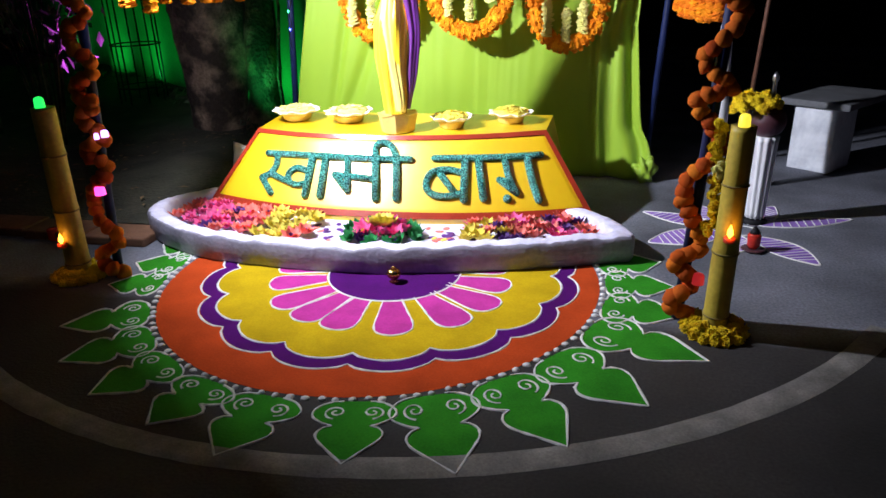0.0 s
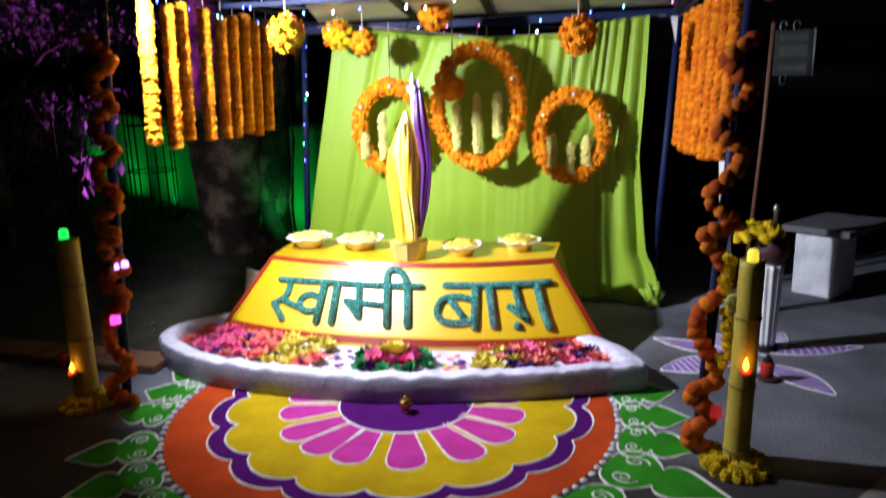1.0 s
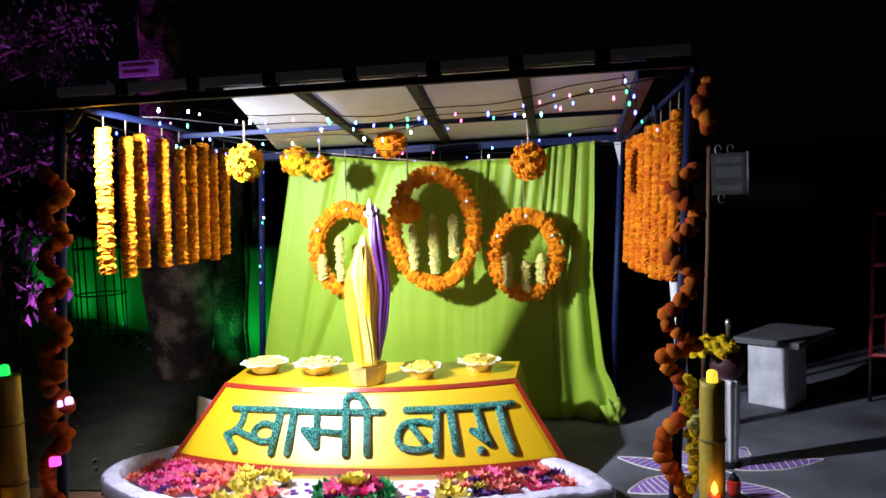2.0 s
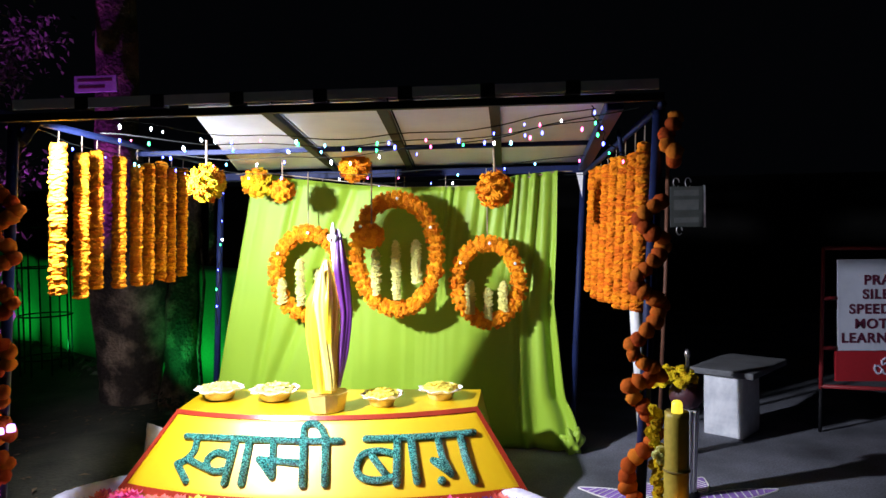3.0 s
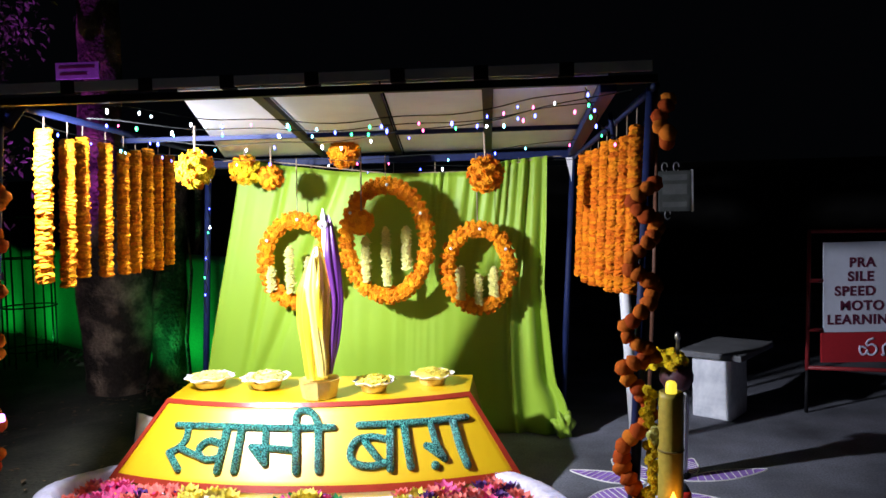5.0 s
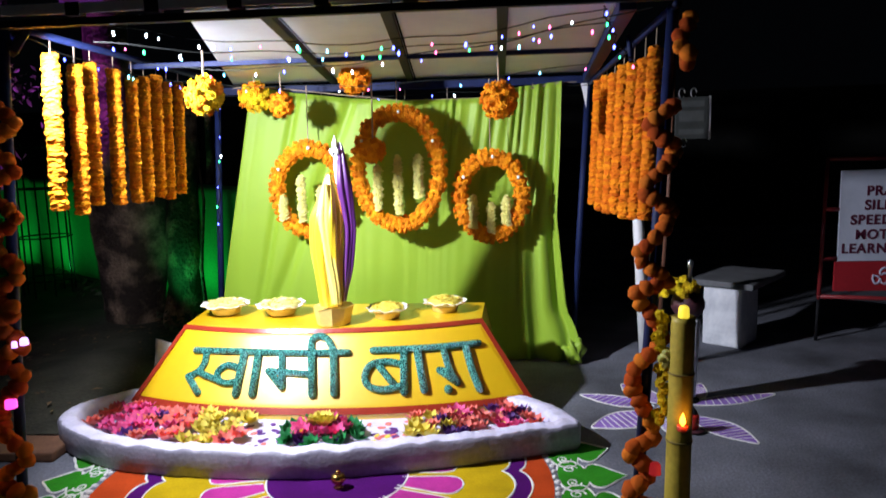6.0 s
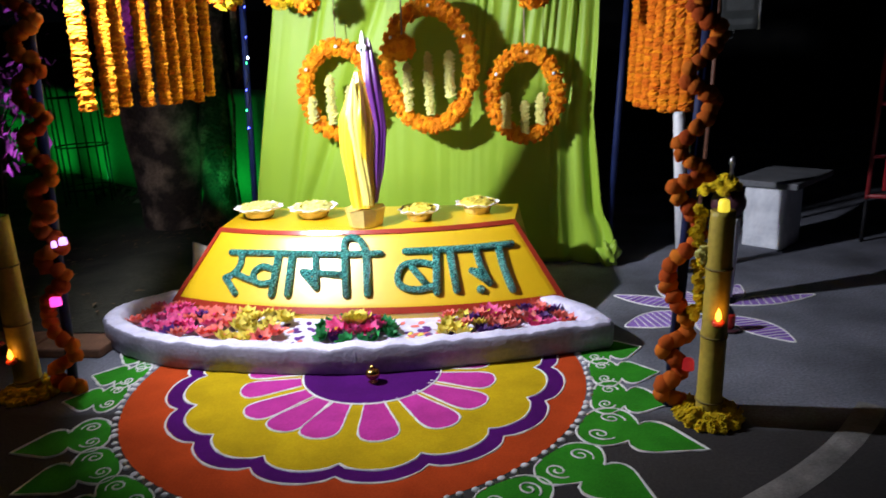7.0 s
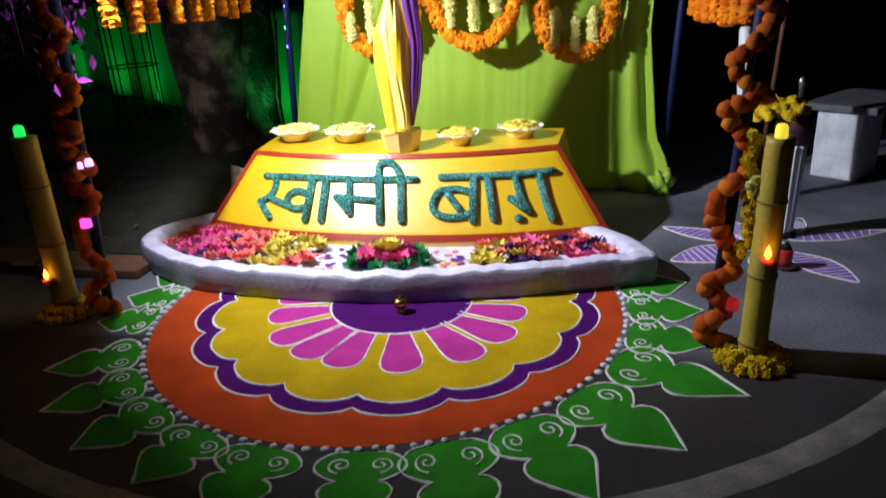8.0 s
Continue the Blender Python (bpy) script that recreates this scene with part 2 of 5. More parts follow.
def tube(bm, points, radius, sides=8, cap=True):
    """A round tube along points; radius a number or one per point."""
    pts = [Vector(p) for p in points]
    rad = radius if isinstance(radius, (list, tuple)) else [radius] * len(pts)
    rings, side = [], None
    for i, p in enumerate(pts):
        d = (pts[min(i + 1, len(pts) - 1)] - pts[max(i - 1, 0)]).normalized()
        if side is None:
            side = d.orthogonal().normalized()
        side = (side - d * side.dot(d)).normalized()
        other = d.cross(side)
        rings.append([bm.verts.new(p + rad[i] * (side * math.cos(2 * math.pi * k / sides) + other * math.sin(2 * math.pi * k / sides))) for k in range(sides)])
    for a, b in zip(rings, rings[1:]):
        for k in range(sides):
            bm.faces.new((a[k], a[(k + 1) % sides], b[(k + 1) % sides], b[k]))
    if cap:
        bm.faces.new(rings[0][::-1])
        bm.faces.new(rings[-1])
    return bm


def lathe(bm, profile, sides=24, centre=(0, 0, 0), wave=None):
    """Turns (radius, height) points round the z axis; wave(angle, radius, z) may return a changed radius and height."""
    cx, cy, cz = centre
    rings = []
    for r, z in profile:
        ring = []
        for k in range(sides):
            a = 2 * math.pi * k / sides
            rr, zz = wave(a, r, z) if wave else (r, z)
            ring.append(bm.verts.new((cx + rr * math.cos(a), cy + rr * math.sin(a), cz + zz)))
        rings.append(ring)
    for a, b in zip(rings, rings[1:]):
        for k in range(sides):
            bm.faces.new((a[k], a[(k + 1) % sides], b[(k + 1) % sides], b[k]))
    bm.faces.new(rings[0][::-1])
    bm.faces.new(rings[-1])
    return bm


def slab(bm, outline, z0, z1):
    """A flat piece of the given outline, from z0 up to z1."""
    top = [bm.verts.new((x, y, z1)) for x, y in outline]
    low = [bm.verts.new((x, y, z0)) for x, y in outline]
    bm.faces.new(top)
    for k in range(len(top)):
        j = (k + 1) % len(top)
        bm.faces.new((top[k], low[k], low[j], top[j]))
    return bm


def ribbon(bm, points, width, z, height, closed=False, uneven=0.0, seed=0):
    """A low ridge of powder laid along points of the ground."""
    rng = random.Random(seed)
    pts = [Vector((x, y, 0)) for x, y in points]
    n = len(pts)
    rows = []
    for i, p in enumerate(pts):
        a = pts[(i - 1) % n] if closed or i else p
        b = pts[(i + 1) % n] if closed or i < n - 1 else p
        d = (b - a)
        d = d.normalized() if d.length > 1e-9 else Vector((1, 0, 0))
        s = Vector((-d.y, d.x, 0)) * width / 2 * (1 + uneven * rng.uniform(-1, 1))
        rows.append([bm.verts.new(p - s + Vector((0, 0, z))), bm.verts.new(p - s * 0.5 + Vector((0, 0, z + height))),
                     bm.verts.new(p + s * 0.5 + Vector((0, 0, z + height))), bm.verts.new(p + s + Vector((0, 0, z)))])
    for i in range(n if closed else n - 1):
        a, b = rows[i], rows[(i + 1) % n]
        for k in range(3):
            bm.faces.new((a[k], a[k + 1], b[k + 1], b[k]))
    return bm


def smooth_line(points, steps=6, closed=False):
    """A Catmull-Rom line through points of two or three coordinates."""
    p = [np.array(q, float) for q in points]
    n = len(p)
    out = []
    for i in range(n if closed else n - 1):
        a = p[(i - 1) % n] if closed or i else p[0]
        b, c = p[i], p[(i + 1) % n]
        d = p[(i + 2) % n] if closed or i + 2 < n else p[-1]
        for k in range(steps):
            t = k / steps
            out.append(0.5 * (2 * b + (c - a) * t + (2 * a - 5 * b + 4 * c - d) * t * t + (3 * b - a - 3 * c + d) * t ** 3))
    if not closed:
        out.append(p[-1])
    return [tuple(float(v) for v in q) for q in out]


def joined(target, source, m):
    """Adds the mesh source, moved by m, to the bmesh target."""
    before = len(target.verts)
    target.from_mesh(source)
    target.verts.ensure_lookup_table()
    bmesh.ops.transform(target, matrix=m, verts=target.verts[before:])


# ---- ground ----
def build_ground():
    bm = bmesh.new()
    xs = [-400, -120, -40, -15, -8] + [-6 + 0.5 * k for k in range(25)] + [8, 15, 40, 120, 400]
    ys = [-400, -120, -40, -15, -5] + [-2 + 0.5 * k for k in range(25)] + [12, 15, 40, 120, 400]
    g = [[bm.verts.new((x, y, 0)) for y in ys] for x in xs]
    for i in range(len(xs) - 1):
        for j in range(len(ys) - 1):
            f = bm.faces.new((g[i][j], g[i + 1][j], g[i + 1][j + 1], g[i][j + 1]))
    tagged(part("ground", bm, ASPHALT, None, smooth=True), "dark grey worn asphalt forecourt", "ground", kind="structure")
    # planted soil behind and beside the basin
    bm = bmesh.new()
    rng = random.Random(4)
    nx, ny = 46, 40
    rows = []
    for i in range(nx + 1):
        row = []
        for j in range(ny + 1):
            x = -9.0 + 9.3 * i / nx
            y = 3.82 + 6.6 * j / ny
            rim = min(1, (0.3 - x) / 0.5, (y - 3.75) / 0.4)
            h = 0.012 + max(0, rim) * (0.02 + 0.05 * (noise.noise((x * 1.3, y * 1.3, 0)) + 0.4)) + 0.012 * rng.random()
            h += max(0, min(1, (y - 6.5) / 2)) * 0.12
            row.append(bm.verts.new((x, y, max(0.006, h))))
        rows.append(row)
    for i in range(nx):
        for j in range(ny):
            bm.faces.new((rows[i][j], rows[i + 1][j], rows[i + 1][j + 1], rows[i][j + 1]))
    tagged(part("soil_bed", bm, SOIL, None, smooth=True), "dark bare soil bed behind the basin", "soil", kind="structure")
    bm = bmesh.new()
    arc = [(-0.62 + 2.785 * math.cos(radians(a)), 4.60 + 2.785 * math.sin(radians(a))) for a in np.linspace(-168, -33, 90)]
    ribbon(bm, arc, 0.105, 0.001, 0.003, uneven=0.05)
    tagged(part("painted_line", bm, LINE, None, smooth=False), "faded pale curved line painted on the asphalt", "road marking", kind="structure")
    kerb = thing("kerb", (0, 0, 0), "low reddish brown kerb stones beside the soil", "kerb", kind="structure")
    for k in range(4):
        bm = bmesh.new()
        box(bm, -2.52 - 0.44 * k, -2.10 - 0.44 * k, 3.50 + 0.03 * k, 3.74 + 0.03 * k, 0, 0.055, 0.012)
        part("kerb_stone", bm, KERB, kerb, smooth=False)


# ---- marigolds ----
def flower_mesh(name, mat, seed, petals=11, layers=4, open_to=1.0):
    """A ruffled flower head of radius 1, its axis along z."""
    rng = random.Random(seed)
    bm = bmesh.new()
    for layer in range(layers):
        f = layer / (layers - 1)
        n = petals - layer
        r_out, z_out = 1.0 - 0.52 * f, -0.42 + 1.1 * f
        r_in, z_in = 0.10, -0.25 + 0.45 * f
        for k in range(n):
            a = 2 * math.pi * (k + 0.5 * layer + rng.uniform(-0.2, 0.2)) / n
            w = math.pi / n * 1.35
            ro = r_out * rng.uniform(0.86, 1.1)
            zo = z_out + rng.uniform(-0.12, 0.12)
            base = bm.verts.new((r_in * math.cos(a), r_in * math.sin(a), z_in))
            le = bm.verts.new((ro * 0.8 * math.cos(a - w), ro * 0.8 * math.sin(a - w), zo + 0.05))
            ri = bm.verts.new((ro * 0.8 * math.cos(a + w), ro * 0.8 * math.sin(a + w), zo - 0.06))
            tip = bm.verts.new((ro * math.cos(a), ro * math.sin(a), zo + 0.10))
            mid = bm.verts.new((ro * 0.62 * math.cos(a), ro * 0.62 * math.sin(a), zo + 0.16))
            for tri in ((base, le, mid), (base, mid, ri), (le, tip, mid), (mid, tip, ri)):
                bm.faces.new(tri)
    top = bm.verts.new((0, 0, 0.80))
    low = bm.verts.new((0, 0, -0.55))
    ring = [bm.verts.new((0.60 * math.cos(k * math.pi / 3), 0.60 * math.sin(k * math.pi / 3), 0.14)) for k in range(6)]
    for k in range(6):
        bm.faces.new((ring[k], ring[(k + 1) % 6], top))
        bm.faces.new((ring[(k + 1) % 6], ring[k], low))
    for f in bm.faces:
        f.smooth = False
    return mesh_of(name, bm, mat)


HEADS = {key: [flower_mesh("marigold", m, 10 + k + 5 * i) for k in range(3)] for i, (key, m) in enumerate(
    (("orange", MARIGOLD), ("deep", MARIGOLD_DEEP), ("yellow", MARIGOLD_YELLOW), ("cream", BUD_WHITE)))}


def puff_mesh(name, mat, seed):
    """A rounded, crumpled flower head of radius 1."""
    rng = random.Random(seed)
    bm = bmesh.new()
    bmesh.ops.create_icosphere(bm, subdivisions=2, radius=1.0)
    for v in bm.verts:
        v.co *= rng.uniform(0.84, 1.08)
    for f in bm.faces:
        f.smooth = True
    return mesh_of(name, bm, mat)




def ruff_mesh(name, mat, seed):
    """A ruffled marigold head of radius 1 as it sits pressed on a string, open along its axis."""
    rng = random.Random(seed)
    bm = bmesh.new()
    rows = []
    for z, r in ((-0.6, 0.76), (-0.2, 0.95), (0.2, 0.96), (0.6, 0.76)):
        rows.append([bm.verts.new((q * math.cos(a), q * math.sin(a), z + rng.uniform(-0.14, 0.14)))
                     for a, q in ((2 * math.pi * (k + rng.uniform(-0.25, 0.25)) / 16, r * rng.uniform(0.84, 1.14)) for k in range(16))])
    for low, high in zip(rows, rows[1:]):
        for k in range(16):
            bm.faces.new((low[k], low[(k + 1) % 16], high[(k + 1) % 16], high[k]))
    return mesh_of(name, bm, mat)


RUFFS = {True: [ruff_mesh("marigold", MARIGOLD_RUST, 60 + k) for k in range(4)], False: [ruff_mesh("marigold", MARIGOLD, 70 + k) for k in range(4)]}
PUFFS = [puff_mesh("marigold", MARIGOLD_DEEP, 45 + k) for k in range(4)]


def head(kind, at, axis, size, parent, rng, flat=1.0, name="marigold"):
    q = Vector(axis).to_track_quat("Z", "Y").to_matrix().to_4x4()
    spin = Matrix.Rotation(rng.uniform(0, 6.28), 4, "Z")
    s = size * rng.uniform(0.88, 1.12)
    return piece(name, rng.choice(HEADS[kind]), Matrix.Translation(at) @ q @ spin @ Matrix.Diagonal((s, s, s * flat, 1)), parent)


def hanging_garland(top, bottom, radius, hook, seed, group, rusty=False):
    """A straight string of pressed marigold heads that hangs from hook."""
    rng = random.Random(seed)
    top, bottom, hook = Vector(top), Vector(bottom), Vector(hook)
    g = thing("marigold_garland", top, "straight hanging garland of tightly strung orange marigolds", "garland", group)
    bm = bmesh.new()
    tube(bm, [hook - top, Vector((0, 0, 0)), bottom - top], 0.003, 5)
    part("thread", bm, STRING, g)
    d = bottom - top
    bm = bmesh.new()
    tube(bm, [d * 0.01, d * 0.99], radius * 0.76, 12)
    part("core", bm, MARIGOLD_RUST if rusty else MARIGOLD, g, smooth=True)
    n = max(8, int(d.length / (radius * 0.36)))
    q = (-d).to_track_quat("Z", "Y").to_matrix().to_4x4()
    for k in range(n):
        at = d * ((k + rng.uniform(0.3, 0.7)) / n) + Vector((rng.uniform(-1, 1), rng.uniform(-1, 1), 0)) * radius * 0.08
        lean = Euler((rng.uniform(-0.16, 0.16), rng.uniform(-0.16, 0.16), rng.uniform(0, 6.28))).to_matrix().to_4x4()
        r = radius * rng.uniform(0.86, 0.98)
        piece("marigold", rng.choice(RUFFS[rusty]), Matrix.Translation(at) @ q @ lean @ Matrix.Diagonal((r, r, radius * 0.5, 1)), g)
    return g


def flower_ball(at, radius, hook, seed, label, kind="orange"):
    rng = random.Random(seed)
    at = Vector(at)
    g = thing("flower_ball", at, label, "flower ball", "flower balls under the roof")
    bm = bmesh.new()
    tube(bm, [Vector(hook) - at, Vector((0, 0, radius * 0.5))], 0.006, 6)
    part("thread", bm, STRING, g)
    bm = bmesh.new()
    bmesh.ops.create_icosphere(bm, subdivisions=2, radius=radius * 0.82)
    part("core", bm, MARIGOLD, g, smooth=True)
    n = 34
    for k in range(n):
        z = 1 - 2 * (k + 0.5) / n
        a = k * 2.39996
        r = math.sqrt(1 - z * z)
        d = Vector((r * math.cos(a), r * math.sin(a), z))
        head(rng.choice(kind) if isinstance(kind, tuple) else kind, d * radius * 0.76, d, radius * 0.43, g, rng)
    return g


def flower_ring(centre, rx, rz, thick, hook, seed, label, lean=0.0):
    """An oval ring of marigolds with strings of cream blossoms hung inside."""
    rng = random.Random(seed)
    centre = Vector(centre)
    g = thing("flower_ring", centre, label, "flower wreath", "oval wreaths before the curtain")
    bm = bmesh.new()
    tube(bm, [(rx * math.cos(a), 0, rz * math.sin(a)) for a in np.linspace(0, 2 * math.pi, 49)], thick * 0.72, 10, cap=False)
    part("hoop", bm, MARIGOLD, g, smooth=True)
    bm = bmesh.new()
    tube(bm, [Vector(hook) - centre, (0, 0, rz)], 0.004, 5)
    part("thread", bm, STRING, g)
    n = int(2 * math.pi * (rx + rz) / 2 / (thick * 0.70))
    for k in range(n):
        a = 2 * math.pi * (k + rng.uniform(-0.2, 0.2)) / n
        out = Vector((math.cos(a), 0, math.sin(a)))
        at = Vector((rx * math.cos(a), 0, rz * math.sin(a)))
        for turn in (-1.25, -0.45, 0.4, 1.2):
            d = out * math.sin(turn) + Vector((0, -1, 0)) * math.cos(turn)
            d += Vector((-math.sin(a), 0, math.cos(a))) * rng.uniform(-0.2, 0.2)
            head("orange", at + d * thick * rng.uniform(0.46, 0.60), d, thick * 0.66, g, rng)
    return g


def blossom_string(at, length, radius, parent, rng):
    n = max(2, int(length / (radius * 0.62)))
    for k in range(n):
        p = Vector(at) - Vector((0, 0, length * (k + 0.5) / n))
        head("cream", p, (rng.uniform(-0.3, 0.3), -0.4, 1), radius, parent, rng, 0.8, "blossom")


def wound_strand(base, top, bends, start, reach, sizes, seed, label):
    """One string of marigold heads laid round a post, swinging from side to side at the heights of bends."""
    rng = random.Random(seed)
    base, top = Vector(base), Vector(top)
    g = thing("wound_garland", base, label, "garland", "garlands wound round the posts")
    d = top - base
    line = []
    for k in range(1200):
        z = bends[0] + (bends[-1] - bends[0]) * k / 1199
        turn = float(np.interp(z, bends, range(len(bends))))
        swing = math.cos(math.pi * (turn + start))
        line.append(d * (z / d.z) + Vector((reach * swing - 0.012, -0.022 - 0.026 * (1 - swing * swing), 0)))
    last, k = None, 0
    for p in line:
        size = sizes[0] + (sizes[1] - sizes[0]) * p.z / bends[-1]
        if last is not None and (p - last).length < size * 1.12:
            continue
        last = p
        at = p + Vector((rng.uniform(-1, 1), rng.uniform(-1, 1), rng.uniform(-1, 1))) * size * 0.15
        q = size * rng.uniform(0.92, 1.1)
        piece("marigold", rng.choice(PUFFS), Matrix.Translation(at) @ Euler((rng.uniform(0, 6), rng.uniform(0, 6), 0)).to_matrix().to_4x4() @ Matrix.Diagonal((q, q, q * 0.85, 1)), g)
    return g


# ---- floor drawing ----
CX, CY = -0.55, 3.36


def polar(r, degrees, cx=CX, cy=CY):
    return (cx + r * math.cos(radians(degrees)), cy + r * math.sin(radians(degrees)))


def circle(r, n, cx=CX, cy=CY):
    return [polar(r, 360 * k / n, cx, cy) for k in range(n)]


def scallop(valley, lobe, n=16, phase=-85.5, steps=10):
    out = []
    for k in range(n * steps):
        a = 360 * k / (n * steps)
        f = abs(math.sin(math.pi * k / steps)) ** 0.65
        out.append(polar(valley + (lobe - valley) * f + 0.006 * noise.noise((a / 9, 2.0, 0)), phase + a))
    return out


def local_shape(shape, angle, r0, r1):
    """Maps (along 0..1, across in metres) on the ray at angle between r0 and r1."""
    out = []
    for u, v in shape:
        x, y = polar(r0 + u * (r1 - r0), angle)
        out.append((x - v * math.sin(radians(angle)), y + v * math.cos(radians(angle))))
    return out


def build_rangoli():
    g = thing("rangoli", (0, 0, 0), "round powder drawing of petals and leaves in bright colours", "rangoli")
    bm = bmesh.new()
    slab(bm, circle(1.112, 96, -0.587, 3.312), 0, 0.0012)
    part("orange_ring", bm, P_ORANGE, g, "orange powder ring")
    bm = bmesh.new()
    slab(bm, scallop(0.915, 0.972), 0, 0.0024)
    part("purple_band", bm, P_PURPLE, g, "dark purple scalloped powder band")
    bm = bmesh.new()
    ribbon(bm, scallop(0.922, 0.980), 0.012, 0.001, 0.0035, True, 0.3, 1)
    part("outer_line", bm, P_WHITE, g, "white powder line")
    bm = bmesh.new()
    slab(bm, scallop(0.832, 0.895), 0, 0.0036)
    part("yellow_flower", bm, P_YELLOW, g, "yellow scalloped powder flower")
    bm = bmesh.new()
    ribbon(bm, scallop(0.834, 0.897), 0.012, 0.0025, 0.0035, True, 0.3, 2)
    part("inner_line", bm, P_WHITE, g, "white powder line")
    shape = smooth_line([(0.0, 0.045), (0.35, 0.066), (0.72, 0.088), (0.92, 0.070), (1.0, 0.0), (0.92, -0.070), (0.72, -0.088), (0.35, -0.066), (0.0, -0.045)], 4)
    for k, (a, r) in enumerate(((-179, 0.62), (-157.5, 0.63), (-134.5, 0.66), (-116, 0.66), (-98.5, 0.66), (-73.5, 0.69), (-48, 0.71), (-28.5, 0.69), (-8.5, 0.65), (14, 0.62), (36, 0.62))):
        line = local_shape(shape, a, 0.338, r)
        bm = bmesh.new()
        slab(bm, line, 0, 0.0048)
        p = part("petal", bm, P_PINK, g)
        bm = bmesh.new()
        ribbon(bm, line, 0.0105, 0.0035, 0.0035, False, 0.35, 20 + k)
        part("petal_line", bm, P_WHITE, p)
    bm = bmesh.new()
    slab(bm, circle(0.345, 64, CX + 0.02, CY), 0, 0.0060)
    part("purple_centre", bm, P_PURPLE, g, "dark purple powder disc")
    bm = bmesh.new()
    ribbon(bm, circle(0.348, 64, CX + 0.02, CY), 0.011, 0.005, 0.0035, True, 0.3, 3)
    part("centre_line", bm, P_WHITE, g, "white powder line")
    # the ring of white dots
    rng = random.Random(5)
    dots = []
    for k in range(2):
        bm = bmesh.new()
        lathe(bm, [(0.017, 0.0), (0.0155, 0.005), (0.009, 0.0095), (0.002, 0.011)], 9)
        dots.append(mesh_of("dot", finish(bm, True), P_WHITE))
    for k in range(118):
        a = 360 * k / 118 + rng.uniform(-0.5, 0.5)
        x, y = polar(1.128 + rng.uniform(-0.006, 0.006), a, -0.587, 3.312)
        if y < 3.75:
            piece("dot", rng.choice(dots), Matrix.Translation((x, y, 0)) @ Matrix.Diagonal((rng.uniform(0.8, 1.15), rng.uniform(0.75, 1.1), 1, 1)), g)
    # leaves with curled lines
    half = [(0.0, 0.05), (0.03, 0.105), (0.14, 0.150), (0.27, 0.150), (0.38, 0.105), (0.425, 0.068), (0.455, 0.098), (0.53, 0.118), (0.64, 0.110), (0.80, 0.062), (1.0, 0.0)]
    leaves = ((-188, 1.47), (-177, 1.45), (-165.7, 1.46), (-149, 1.57), (-136.2, 1.565), (-123.3, 1.53), (-109.7, 1.50), (-96.7, 1.54), (-80.5, 1.52), (-67.2, 1.61), (-53.3, 1.61),
              (-39.3, 1.60), (-24.0, 1.63), (-11.5, 1.45), (1.0, 1.42), (13.5, 1.42))
    for k, (a, r) in enumerate(leaves):
        x, y = polar(1.14, a, -0.587, 3.312)
        r0 = math.hypot(x - CX, y - CY)
        wide = 1.03 * rng.uniform(0.95, 1.05)
        one = smooth_line(half[:6], 3) + smooth_line(half[6:], 3)
        line = [(u, v * wide) for u, v in one] + [(u, -v * wide) for u, v in one[-2::-1]]
        line = local_shape(line, a, r0, r + 0.014)
        bm = bmesh.new()
        slab(bm, line, 0, 0.0010 + 0.0009 * (k % 3))
        leaf = part("leaf", bm, P_GREEN, g)
        bm = bmesh.new()
        ribbon(bm, line, 0.0115, 0.001, 0.0042, False, 0.45, 40 + k)
        part("leaf_line", bm, P_WHITE, leaf)
        for side in (-1, 1):
            curl = []
            for i in range(30):
                f = i / 29
                ang = side * (3.4 - f * 9.6)
                rad = 0.007 + 0.040 * f * (1 + 0.5 * max(0, f - 0.75))
                curl.append((0.20 + rad * math.cos(ang) / 0.42, side * 0.068 * wide + rad * math.sin(ang) * 0.9))
            bm = bmesh.new()
            ribbon(bm, local_shape(curl, a, r0, r), 0.0085, 0.0028, 0.0022, False, 0.4, 70 + 2 * k + side)
            part("curl", bm, P_WHITE, leaf)


